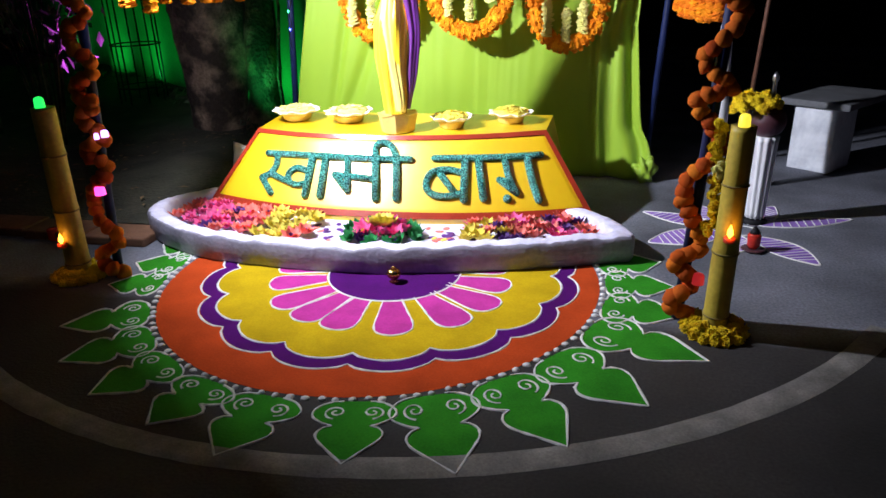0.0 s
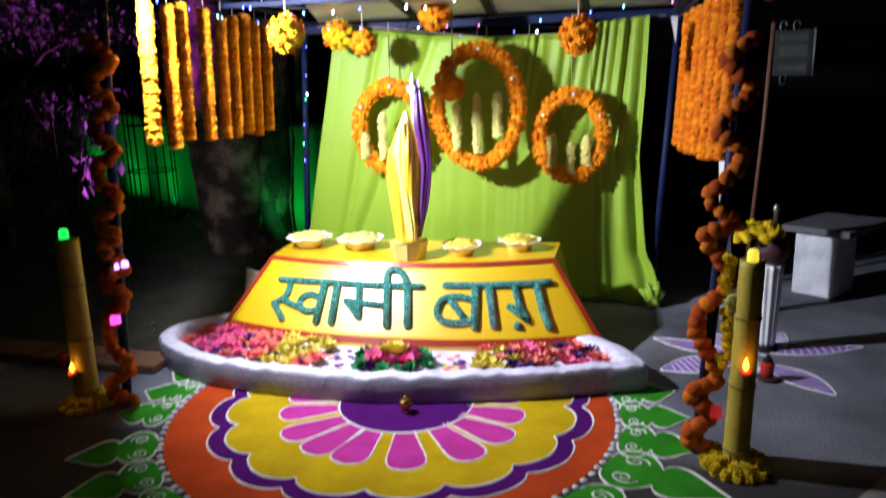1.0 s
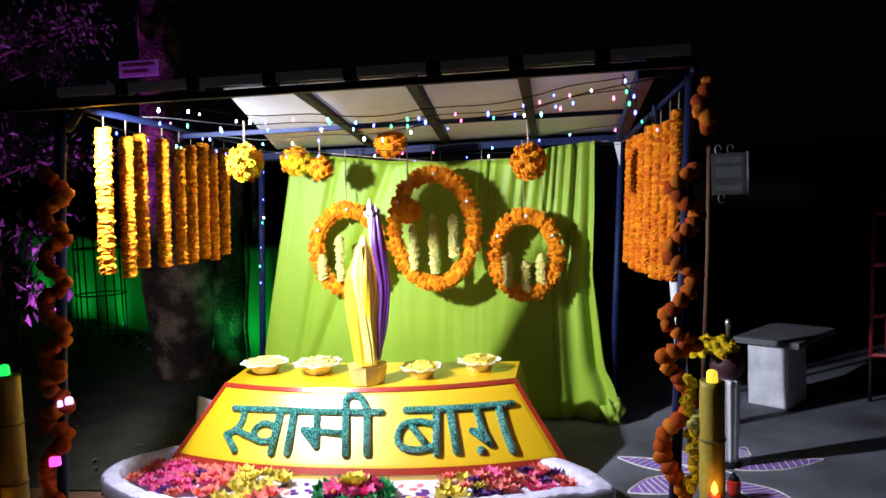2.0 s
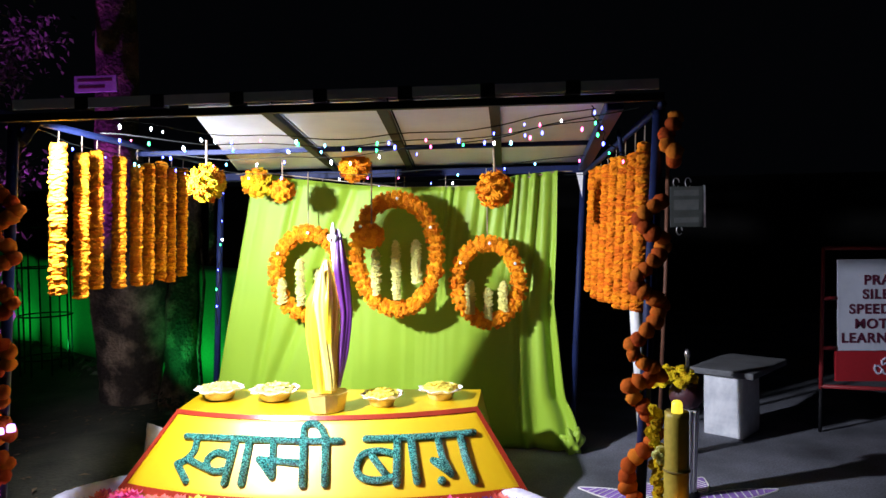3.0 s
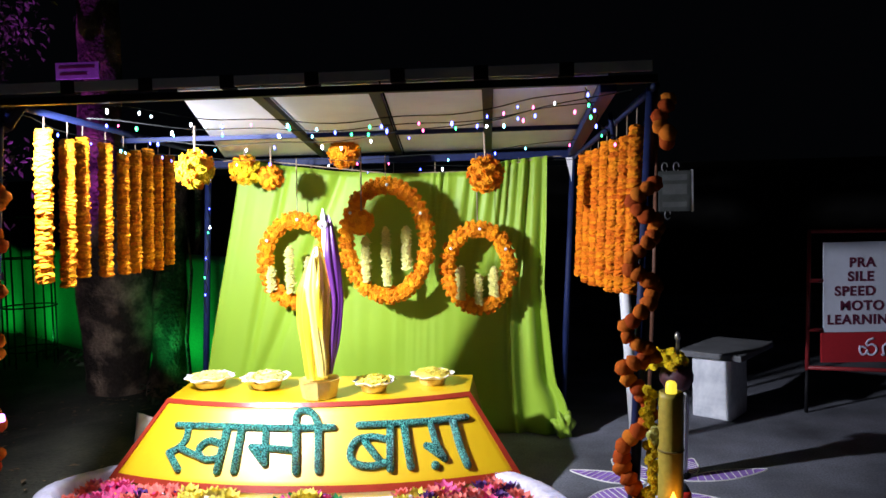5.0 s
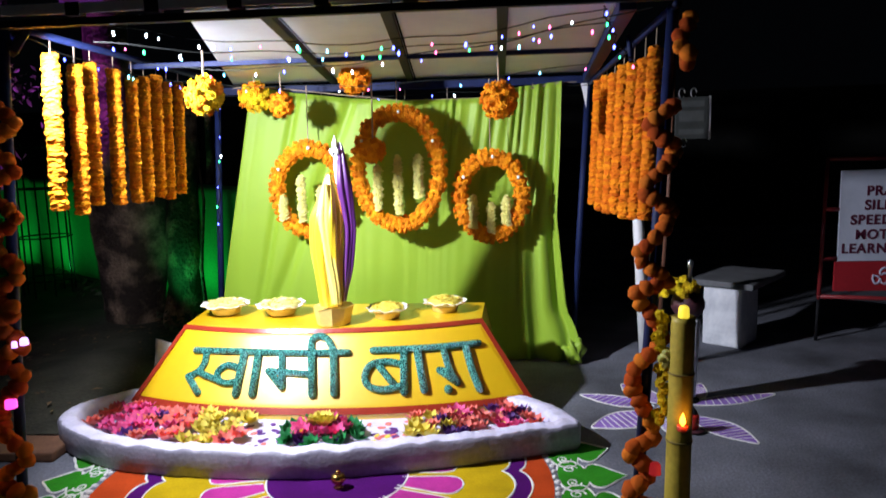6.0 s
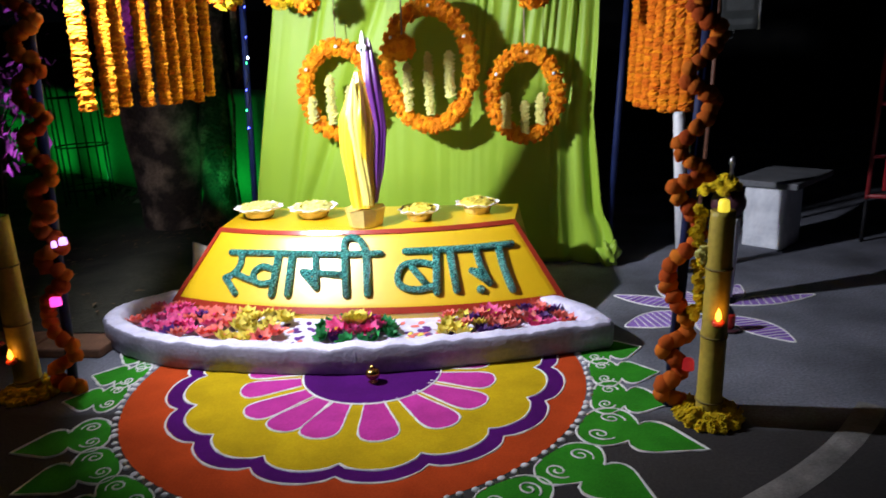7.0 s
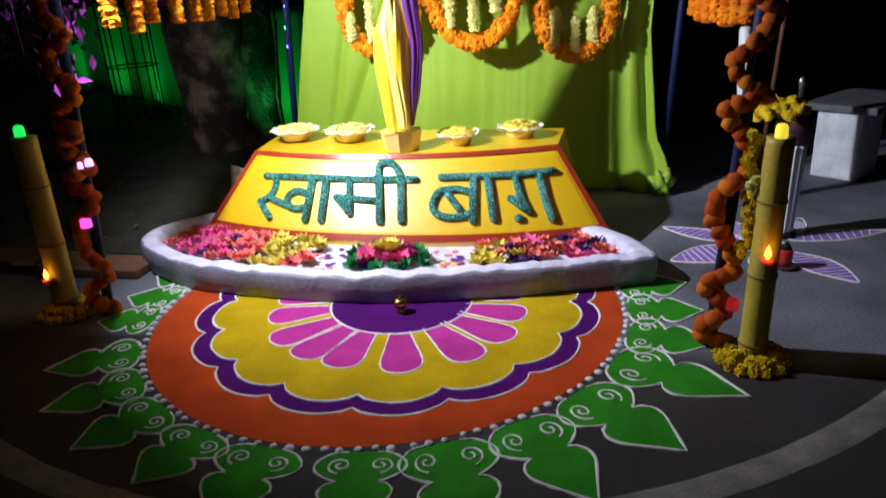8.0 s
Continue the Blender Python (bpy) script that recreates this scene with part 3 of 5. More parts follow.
def build_lotus_drawing():
    g = thing("lotus_drawing", (1.33, 4.24, 0), "lilac and white powder lotus drawn on the asphalt", "rangoli")
    petals = (((1.22, 4.30), (0.80, 4.52), 0.085), ((1.22, 4.20), (0.80, 3.98), 0.12), ((1.42, 4.14), (1.64, 3.765), 0.10), ((1.46, 4.34), (2.02, 4.52), 0.075),
              ((1.27, 4.36), (1.10, 4.72), 0.09), ((1.40, 4.36), (1.62, 4.72), 0.09), ((1.32, 4.14), (1.22, 3.86), 0.08))
    for k, (a, b, w) in enumerate(petals):
        a, b = Vector(a) - Vector((1.33, 4.24)), Vector(b) - Vector((1.33, 4.24))
        d = b - a
        s = Vector((-d.y, d.x)).normalized()
        shape = [(0, 0), (0.15, 0.6), (0.4, 1.0), (0.65, 0.85), (0.88, 0.38), (1, 0), (0.88, -0.38), (0.65, -0.85), (0.4, -1.0), (0.15, -0.6)]
        line = [tuple(a + d * u + s * v * w) for u, v in smooth_line(shape, 3, True)]
        bm = bmesh.new()
        slab(bm, line, 0, 0.0025)
        p = part("petal", bm, P_LILAC, g)
        bm = bmesh.new()
        ribbon(bm, line, 0.013, 0.001, 0.0045, True, 0.3, k)
        part("petal_line", bm, P_WHITE, p)
        bm = bmesh.new()
        for i in range(2, 11):
            u = i / 12
            h = w * 0.92 * math.sin(math.pi * min(1, u * 0.92 + 0.06))
            ribbon(bm, [tuple(a + d * (u - 0.05) - s * h), tuple(a + d * (u + 0.03) + s * h)], 0.007, 0.002, 0.003)
        part("hatching", bm, P_WHITE, p)
    bm = bmesh.new()
    ribbon(bm, [(0.11 * math.cos(t), 0.085 * math.sin(t)) for t in np.linspace(0, 6.2, 28)], 0.014, 0.001, 0.005, True, 0.3, 9)
    part("centre_line", bm, P_WHITE, g)


# ---- basin and name stone ----
OUTER = [(-2.10, 3.62), (-1.80, 3.44), (-1.42, 3.345), (-0.95, 3.305), (-0.54, 3.32), (0.06, 3.455), (0.48, 3.595), (0.645, 3.655), (0.694, 3.692), (0.685, 3.765), (0.60, 3.93), (0.47, 4.08), (0.30, 4.25), (0.15, 4.70),
         (-1.65, 4.70), (-1.80, 4.38), (-2.03, 4.25), (-2.22, 4.03), (-2.24, 3.80)]
RIM = 0.15


def build_basin():
    line = smooth_line(OUTER, 16, True)
    n = len(line)
    bm = bmesh.new()
    rng = random.Random(8)
    rings = []
    for inset, z in ((0.012, 0.0), (0.0, 0.02), (0.0, RIM - 0.018), (0.012, RIM - 0.003), (0.03, RIM), (0.085, RIM + 0.002), (0.102, RIM - 0.008), (0.11, RIM - 0.05), (0.115, 0.02)):
        ring = []
        for i, (x, y) in enumerate(line):
            a, b = Vector(line[i - 1]), Vector(line[(i + 1) % n])
            d = (b - a).normalized()
            inward = Vector((-d.y, d.x))
            w = 0.009 * noise.noise((x * 9, y * 9, z * 20)) + 0.006 * noise.noise((x * 31, y * 31, z * 40))
            ring.append(bm.verts.new((x + inward.x * (inset + w), y + inward.y * (inset + w), z + (w if z > 0.1 else 0))))
        rings.append(ring)
    for a, b in zip(rings, rings[1:]):
        for k in range(n):
            bm.faces.new((a[k], a[(k + 1) % n], b[(k + 1) % n], b[k]))
    basin = thing("basin", (0, 0, 0), "low whitewashed boat-shaped basin with a curved front", "basin")
    finish(bm, True)
    # the outer wall faces take a darker grey than the rim
    outer = set(rings[1]) | set(rings[2])
    for f in bm.faces:
        if any(v in outer for v in f.verts):
            f.material_index = 1
    part("rim", bm, [WHITE_PLASTER, WALL_GREY], basin, "whitewashed rim over a grey painted wall")
    bm = bmesh.new()
    inner = []
    for i, (x, y) in enumerate(line):
        a, b = Vector(line[i - 1]), Vector(line[(i + 1) % n])
        d = (b - a).normalized()
        inner.append((x - d.y * 0.1, y + d.x * 0.1))
    slab(bm, inner, 0.01, 0.085)
    part("basin_floor", bm, WHITE_PLASTER, basin)


def face(u, v, out=0.0):
    """A point of the sloping curved front of the name stone, u -1..1 across and v 0..1 up, raised by out."""
    bow = 1 - abs(u) ** 2.2
    bx, by, tx, ty = -0.752 + 1.228 * u, 4.12 - 0.24 * bow, -0.768 + 0.945 * u, 4.37 - 0.185 * bow
    rise = 0.426 + 0.010 * u
    p = Vector((bx + (tx - bx) * v, by + (ty - by) * v, 0.114 + rise * v))
    if out:
        du = Vector((1.09, 0.47 * math.copysign(abs(u) ** 1.2, u), 0))
        dv = Vector((tx - bx, ty - by, rise))
        p += du.cross(dv).normalized() * out
    return p


def face_band(u0, u1, v0, v1, out, nu, nv):
    bm = bmesh.new()
    g = [[bm.verts.new(face(u0 + (u1 - u0) * i / nu, v0 + (v1 - v0) * j / nv, out if 0 < i < nu or 0 < j < nv or True else 0)) for j in range(nv + 1)] for i in range(nu + 1)]
    for i in range(nu):
        for j in range(nv):
            bm.faces.new((g[i][j], g[i + 1][j], g[i + 1][j + 1], g[i][j + 1]))
    r = bmesh.ops.extrude_face_region(bm, geom=bm.faces[:])
    n = (face(0, 0.5) - face(0, 0.5, 1)).normalized()
    bmesh.ops.translate(bm, verts=[v for v in r["geom"] if isinstance(v, bmesh.types.BMVert)], vec=n * (out + 0.004))
    return bm


def letter(u, v, out):
    """A point of the lettering, which tapers less than the stone."""
    x = -0.73 - 0.04 * v + (1.13 - 0.17 * v) * u
    return face((x + 0.752 + 0.016 * v) / (1.228 - 0.283 * v), v, out)


def stroke(points, radius, name, parent):
    """A raised rounded letter stroke on the face."""
    bm = bmesh.new()
    pts = smooth_line(points, 5) if len(points) > 2 else points
    tube(bm, [letter(u, v, 0.008) for u, v in pts], radius, 10)
    for u, v in (points[0], points[-1]):
        bmesh.ops.create_icosphere(bm, subdivisions=2, radius=radius * 0.98, matrix=Matrix.Translation(letter(u, v, 0.008)))
    return part(name, bm, TEAL_GLITTER, parent, smooth=True)


def build_name_stone():
    stone = thing("name_stone", (0, 0, 0), "yellow enamelled name stone with red borders and glittering teal letters", "name stone")
    bm = bmesh.new()
    nu, nv = 36, 8
    g = [[bm.verts.new(face(-1 + 2 * i / nu, j / nv)) for j in range(nv + 1)] for i in range(nu + 1)]
    for i in range(nu):
        for j in range(nv):
            bm.faces.new((g[i][j], g[i + 1][j], g[i + 1][j + 1], g[i][j + 1]))
    foot = [bm.verts.new((v[0].co.x, v[0].co.y, 0.06)) for v in g]
    back = [bm.verts.new((-0.768 + 0.96 * (-1 + 2 * i / nu), 4.84, 0.548)) for i in range(nu + 1)]
    low = [bm.verts.new((-0.75 + 1.06 * (-1 + 2 * i / nu), 4.86, 0.06)) for i in range(nu + 1)]
    for i in range(nu):
        bm.faces.new((foot[i], foot[i + 1], g[i + 1][0], g[i][0]))
        bm.faces.new((g[i][nv], g[i + 1][nv], back[i + 1], back[i]))
        bm.faces.new((back[i], back[i + 1], low[i + 1], low[i]))
    for k in (0, nu):
        bm.faces.new([foot[k], *g[k], back[k], low[k]])
    bmesh.ops.recalc_face_normals(bm, faces=bm.faces)
    for f in bm.faces:
        f.smooth = abs(f.normal.y) > 0.3 and f.normal.z > 0.2
    part("stone_body", bm, YELLOW_PAINT, stone)
    for u0, u1, v0, v1, nu, nv in ((-1.0, 1.0, 0.0, 0.075, 36, 1), (-1.0, 1.0, 0.945, 1.0, 36, 1), (-1.0, -0.972, 0.075, 0.945, 1, 8), (0.972, 1.0, 0.075, 0.945, 1, 8)):
        part("red_border", face_band(u0, u1, v0, v1, 0.007, nu, nv), RED_PAINT, stone, "raised red border", smooth=False)
    r = 0.0215
    first = {"headline": [(-0.815, 0.69), (-0.535, 0.712), (-0.245, 0.71), (-0.075, 0.705), (0.145, 0.705)], "half_sa": [(-0.74, 0.69), (-0.725, 0.55), (-0.75, 0.435), (-0.80, 0.37)],
             "foot": [(-0.80, 0.37), (-0.705, 0.195)], "link": [(-0.74, 0.435), (-0.67, 0.39), (-0.60, 0.355)],
             "va_loop": [(-0.48, 0.445), (-0.50, 0.51), (-0.575, 0.54), (-0.62, 0.455), (-0.60, 0.355), (-0.545, 0.33), (-0.48, 0.365)], "va_stem": [(-0.485, 0.69), (-0.48, 0.21)],
             "aa_stem": [(-0.395, 0.685), (-0.385, 0.22)], "ma_left": [(-0.25, 0.705), (-0.225, 0.31)], "ma_slant": [(-0.225, 0.305), (-0.315, 0.49)], "ma_bar": [(-0.315, 0.49), (-0.065, 0.455)],
             "ma_stem": [(-0.072, 0.75), (-0.055, 0.225)], "ii_hook": [(-0.072, 0.72), (-0.075, 0.815), (-0.065, 0.88), (-0.025, 0.905), (0.025, 0.865), (0.06, 0.73)], "ii_stem": [(0.06, 0.73), (0.062, 0.235)]}
    second = {"headline": [(0.29, 0.72), (0.485, 0.715), (0.68, 0.71), (0.905, 0.71)], "ba_loop": [(0.455, 0.53), (0.365, 0.58), (0.27, 0.55), (0.23, 0.41), (0.255, 0.30), (0.335, 0.265), (0.43, 0.305)],
              "ba_bar": [(0.315, 0.53), (0.385, 0.31)], "ba_stem": [(0.47, 0.71), (0.43, 0.225)], "aa_stem": [(0.545, 0.695), (0.535, 0.235)], "ga_left": [(0.695, 0.695), (0.695, 0.45), (0.715, 0.285)],
              "ga_slant": [(0.715, 0.285), (0.64, 0.445)], "ga_fill": [(0.70, 0.40), (0.65, 0.43)], "ga_stem": [(0.825, 0.70), (0.815, 0.42), (0.82, 0.19)]}
    for word in (first, second):
        for name, pts in word.items():
            stroke(pts, r * (1.15 if "stem" in name or "fill" in name else 1.0), "letter_stroke", stone)
    bm = bmesh.new()
    bmesh.ops.create_icosphere(bm, subdivisions=2, radius=0.027, matrix=Matrix.Translation(letter(0.66, 0.225, 0.004)))
    part("letter_dot", bm, TEAL_GLITTER, stone, smooth=True)


# ---- paper flowers ----
def paper_petals(bm, n, length, width, lift, z, curl, turn=0.0, slot=0):
    for k in range(n):
        a = 2 * math.pi * (k + turn) / n
        c, s = math.cos(a), math.sin(a)
        rows = []
        for u, w in ((0.05, 0.15), (0.4, 0.9), (0.7, 0.8), (1.0, 0.04)):
            r = length * u * math.cos(lift)
            h = z + length * (u * math.sin(lift) + curl * u * u)
            rows.append([bm.verts.new((c * r - s * e * width * w, s * r + c * e * width * w, h + (0.12 * width if e else 0))) for e in (-1, 0, 1)])
        for p, q in zip(rows, rows[1:]):
            for e in (0, 1):
                f = bm.faces.new((p[e], p[e + 1], q[e + 1], q[e]))
                f.material_index = slot


def paper_flower_mesh(outer, inner):
    bm = bmesh.new()
    paper_petals(bm, 7, 0.062, 0.021, 0.45, 0.006, 0.25)
    paper_petals(bm, 6, 0.050, 0.019, 0.95, 0.008, 0.15, 0.5)
    paper_petals(bm, 5, 0.030, 0.013, 1.2, 0.010, 0.1, 0.2, 1)
    return mesh_of("paper_flower", bm, PAPERS[outer], PAPERS[inner])


def build_paper_flowers():
    rng = random.Random(12)
    kinds = {k: paper_flower_mesh(*k) for k in (("coral", "violet"), ("pink", "violet"), ("coral", "pink"), ("violet", "violet"), ("pink", "yellow"), ("yellow", "yellow"), ("yellow", "coral"))}
    words = {"coral": "coral", "pink": "bright pink", "violet": "dark violet", "yellow": "yellow"}
    taken = []

    def front(x):
        xs, ys = [-2.08, -1.80, -1.42, -0.95, -0.52, 0.06, 0.50, 0.67], [3.60, 3.415, 3.325, 3.285, 3.30, 3.44, 3.585, 3.68]
        return float(np.interp(x, xs, ys))

    def back(x):
        u = max(-1.0, min(1.0, (x + 0.76) / 1.238))
        return 4.12 - 0.255 * (1 - abs(u) ** 2.2)
    tries = 0
    while tries < 9000 and len(taken) < 150:
        tries += 1
        x = rng.uniform(-2.02, 0.52)
        if -1.12 < x < -0.19:
            continue
        lo, hi = front(x) + 0.175, min(back(x) - 0.035, 4.02)
        if x < -1.78:
            lo = max(lo, 3.62 + (-1.78 - x) * 0.2)
        if hi <= lo:
            continue
        y = rng.uniform(lo, hi)
        if x > 0.55 - (y - 3.72) * 0.75:
            continue
        if any((x - a) ** 2 + (y - b) ** 2 < 0.070 ** 2 for a, b in taken):
            continue
        taken.append((x, y))
        band = x + rng.gauss(0, 0.05)
        if -1.42 < band < -1.0 or -0.30 < band < -0.02:
            k = rng.choice([("yellow", "yellow"), ("yellow", "yellow"), ("yellow", "coral")]) if rng.random() < 0.75 else ("coral", "violet")
        else:
            k = rng.choice([("coral", "violet"), ("pink", "violet"), ("coral", "pink"), ("coral", "violet"), ("pink", "yellow"), ("violet", "violet")])
        s = rng.uniform(0.95, 1.2)
        m = Matrix.Translation((x, y, 0.087 + rng.uniform(0, 0.012))) @ Euler((rng.uniform(-0.35, 0.15), rng.uniform(-0.25, 0.25), rng.uniform(0, 6.28))).to_matrix().to_4x4() @ Matrix.Diagonal((s, s, s, 1))
        tagged(piece("paper_flower", kinds[k], m), "small folded %s paper flower in the basin" % words[k[0]], "paper flower", "paper flowers in the basin")
    # heap of green, pink and yellow flowers in the middle
    for k in (("green", "green"), ("pink", "pink"), ("green", "violet")):
        kinds[k] = paper_flower_mesh(*k)
    words["green"] = "green"
    for ring, count, lift, tilt, choice in ((0.0, 1, 0.075, 0.0, [("yellow", "yellow")]), (0.045, 5, 0.060, 0.25, [("yellow", "yellow"), ("yellow", "coral")]), (0.105, 10, 0.030, 0.5, [("pink", "pink"), ("pink", "yellow"), ("pink", "violet")]),
                                            (0.175, 15, 0.004, 0.55, [("green", "green"), ("green", "violet"), ("green", "green"), ("violet", "violet")])):
        for k in range(count):
            a = 2 * math.pi * (k + rng.uniform(-0.2, 0.2)) / count
            kind = rng.choice(choice)
            m = Matrix.Translation((-0.672 + 1.1 * ring * math.cos(a), 3.645 + 0.8 * ring * math.sin(a), 0.087 + lift)) @ Euler((0, 0, a)).to_matrix().to_4x4() @ Euler((0, tilt, rng.uniform(0, 6))).to_matrix().to_4x4() @ Matrix.Diagonal((1.05, 1.05, 1.05, 1))
            tagged(piece("paper_flower", kinds[kind], m), "folded %s paper flower in the central heap" % words[kind[0]], "paper flower", "paper flowers of the central heap")
    # loose petals on the white floor of the basin
    bm = bmesh.new()
    lathe(bm, [(0.020, 0), (0.022, 0.003), (0.011, 0.005), (0.002, 0.0045)], 8)
    flakes = [mesh_of("loose_petal", bm, PAPERS["violet"])]
    for c in ("coral", "violet", "violet", "coral", "yellow"):
        me = flakes[0].copy()
        me.materials.clear()
        me.materials.append(PAPERS[c])
        flakes.append(me)
    for k in range(46):
        x = rng.choice((rng.uniform(-1.14, -0.88), rng.uniform(-0.46, -0.16)))
        y = rng.uniform(front(x) + 0.16, back(x) - 0.05)
        m = Matrix.Translation((x, y, 0.086)) @ Matrix.Rotation(rng.uniform(0, 6), 4, "Z") @ Matrix.Diagonal((1.2, rng.uniform(0.6, 0.9), 1, 1))
        tagged(piece("loose_petal", rng.choice(flakes), m), "loose coloured petal on the white basin floor", "petal", "loose petals in the basin")


# ---- on the name stone ----
def build_plates():
    rng = random.Random(3)
    for x, y, r, warm in ((-1.535, 4.60, 0.158, 0), (-1.15, 4.57, 0.16, 0), (-0.42, 4.43, 0.132, 1), (-0.065, 4.60, 0.14, 1)):
        p = thing("offering_plate", (x, y, 0.545), "frilled white paper plate of petals on a yellow foil bowl", "plate", "offering plates on the name stone")
        bm = bmesh.new()
        lathe(bm, [(r * 0.48, 0.0), (r * 0.55, 0.006), (r * 0.62, 0.035), (r * 0.66, 0.05), (r * 0.6, 0.05), (r * 0.5, 0.03), (0.01, 0.03)], 20,
              wave=lambda a, q, z: (q * (1 + 0.04 * math.sin(6 * a)), z))
        part("bowl", bm, FOIL, p, "yellow foil bowl", smooth=True)
        bm = bmesh.new()
        lathe(bm, [(0.01, 0.048), (r * 0.6, 0.049), (r * 0.86, 0.058), (r, 0.070), (r * 0.99, 0.074), (r * 0.85, 0.063), (r * 0.6, 0.054), (0.01, 0.053)], 60,
              wave=lambda a, q, z: (q * (1 + (0.05 if q > 0.7 * r else 0) * math.sin(15 * a)), z + (0.006 * math.sin(7 * a + x * 9) if q > 0.7 * r else 0)))
        part("paper_plate", bm, PAPER_WHITE, p, "white frilled paper plate", smooth=False)
        bm = bmesh.new()
        lathe(bm, [(r * 0.84, 0.062), (r * 0.70, 0.076), (r * 0.4, 0.090), (0.005, 0.096)], 22, wave=lambda a, q, z: (q * (1 + 0.07 * math.sin(5 * a + x * 7)), z))
        part("mound", bm, BUD_WHITE if not warm else PETAL_YELLOW, p, "mound of pale petals", smooth=True)
        bm = bmesh.new()
        for k in range(150):
            a, q = rng.uniform(0, 6.28), r * 0.8 * math.sqrt(rng.random())
            s = rng.uniform(0.010, 0.018)
            m = Matrix.Translation((q * math.cos(a), q * math.sin(a), 0.068 + 0.034 * (1 - q / r) + rng.uniform(0, 0.008))) @ Euler((rng.uniform(-0.6, 0.6), rng.uniform(-0.6, 0.6), rng.uniform(0, 6))).to_matrix().to_4x4()
            v = [bm.verts.new(m @ Vector(c)) for c in ((-s, 0, 0), (0, -s * 0.6, 0.003), (s, 0, 0.002), (0, s * 0.6, 0.003))]
            bm.faces.new(v)
        part("petals", bm, BUD_WHITE if not warm else PETAL_YELLOW, p, "loose pale petals")


def build_loose_sheet():
    g = thing("paper_sheet", (-1.95, 4.50, 0.04), "creased white sheet leaning beside the name stone", "paper")
    bm = bmesh.new()
    n = 8
    v = [[bm.verts.new((0.17 * i / n - 0.09, 0.10 * j / n + 0.015 * noise.noise((i * 0.7, j * 0.6, 2)), 0.34 * j / n - 0.05 * i / n * j / n)) for j in range(n + 1)] for i in range(n + 1)]
    for i in range(n):
        for j in range(n):
            bm.faces.new((v[i][j], v[i + 1][j], v[i + 1][j + 1], v[i][j + 1]))
    ob = part("sheet", bm, PAPER_WHITE, g, smooth=True)
    ob.modifiers.new("thickness", "SOLIDIFY").thickness = 0.002


def build_bundle():
    pot = thing("flower_pot", (-0.741, 4.305, 0.545), "small faceted yellow paper pot on the name stone", "pot")
    bm = bmesh.new()
    lathe(bm, [(0.098, 0.0), (0.104, 0.004), (0.124, 0.105), (0.129, 0.115), (0.118, 0.112), (0.05, 0.09)], 9, wave=lambda a, r, z: (r * (1 + 0.05 * math.sin(3 * a + 1)), z + (0.008 * math.sin(4 * a) if z > 0.1 else 0)))
    part("pot_wall", bm, FOIL, pot, smooth=False)
    b = thing("cloth_bundle", (-0.741, 4.305, 0.655), "tall furled bundle of yellow and purple satin in a pot", "cloth")

    b.scale = (0.98, 0.98, 0.98)

    def furl(name, rows, depth, pleats, deep, twist, mat, label, seed=0, forward=0.0):
        """A pleated upright roll of cloth; rows give height, middle and half width."""
        bm = bmesh.new()
        rings, sides = [], 72
        for z, mid, half in smooth_line(rows, 7):
            ring = []
            for k in range(sides):
                a = 2 * math.pi * k / sides
                q = 1 + deep * math.sin(pleats * a + twist * z + seed) + 0.4 * deep * math.sin((2 * pleats + 1) * a - 1.6 * twist * z)
                ring.append(bm.verts.new((mid + half * q * math.cos(a), -forward + half * q * math.sin(a) * depth, z)))
            rings.append(ring)
        for p, q in zip(rings, rings[1:]):
            for k in range(sides):
                bm.faces.new((p[k], p[(k + 1) % sides], q[(k + 1) % sides], q[k]))
        bm.faces.new(rings[0][::-1])
        bm.faces.new(rings[-1])
        part(name, bm, mat, b, label, smooth=True)
    furl("yellow_cloth", [(0.0, -0.005, 0.060), (0.05, -0.008, 0.066), (0.13, -0.009, 0.074), (0.35, -0.018, 0.090), (0.54, -0.011, 0.090), (0.63, 0.0, 0.070), (0.73, 0.010, 0.044), (0.83, 0.016, 0.012)], 0.72, 6, 0.13, 2.4,
         SATIN_YELLOW, "glossy yellow satin")
    furl("yellow_fold", [(0.02, 0.036, 0.026), (0.13, 0.030, 0.032), (0.35, -0.002, 0.042), (0.54, -0.020, 0.044), (0.66, -0.012, 0.032), (0.78, 0.002, 0.008)], 0.55, 4, 0.14, 3.0, SATIN_CREAM, "pale glossy yellow fold", 1.0, 0.045)
    furl("purple_cloth", [(0.03, 0.078, 0.010), (0.10, 0.090, 0.014), (0.25, 0.113, 0.030), (0.47, 0.135, 0.034), (0.59, 0.128, 0.038), (0.75, 0.110, 0.046), (0.88, 0.102, 0.034), (0.98, 0.098, 0.018), (1.02, 0.092, 0.008)], 1.0, 4, 0.16, 2.0,
         SATIN_PURPLE, "glossy purple satin", 2)
    bm = bmesh.new()
    lathe(bm, [(0.004, -0.20), (0.013, -0.10), (0.012, -0.03), (0.034, 0.0), (0.030, 0.010), (0.013, 0.018), (0.016, 0.045), (0.003, 0.095)], 20, (0.066, -0.015, 0.965),
          lambda a, r, z: (r * (1 + 0.25 * math.sin(5 * a)), z + (0.012 * math.sin(5 * a + 1) if r > 0.025 else 0)))
    part("paper_tip", bm, PAPER_WHITE, b, "white folded paper tip")


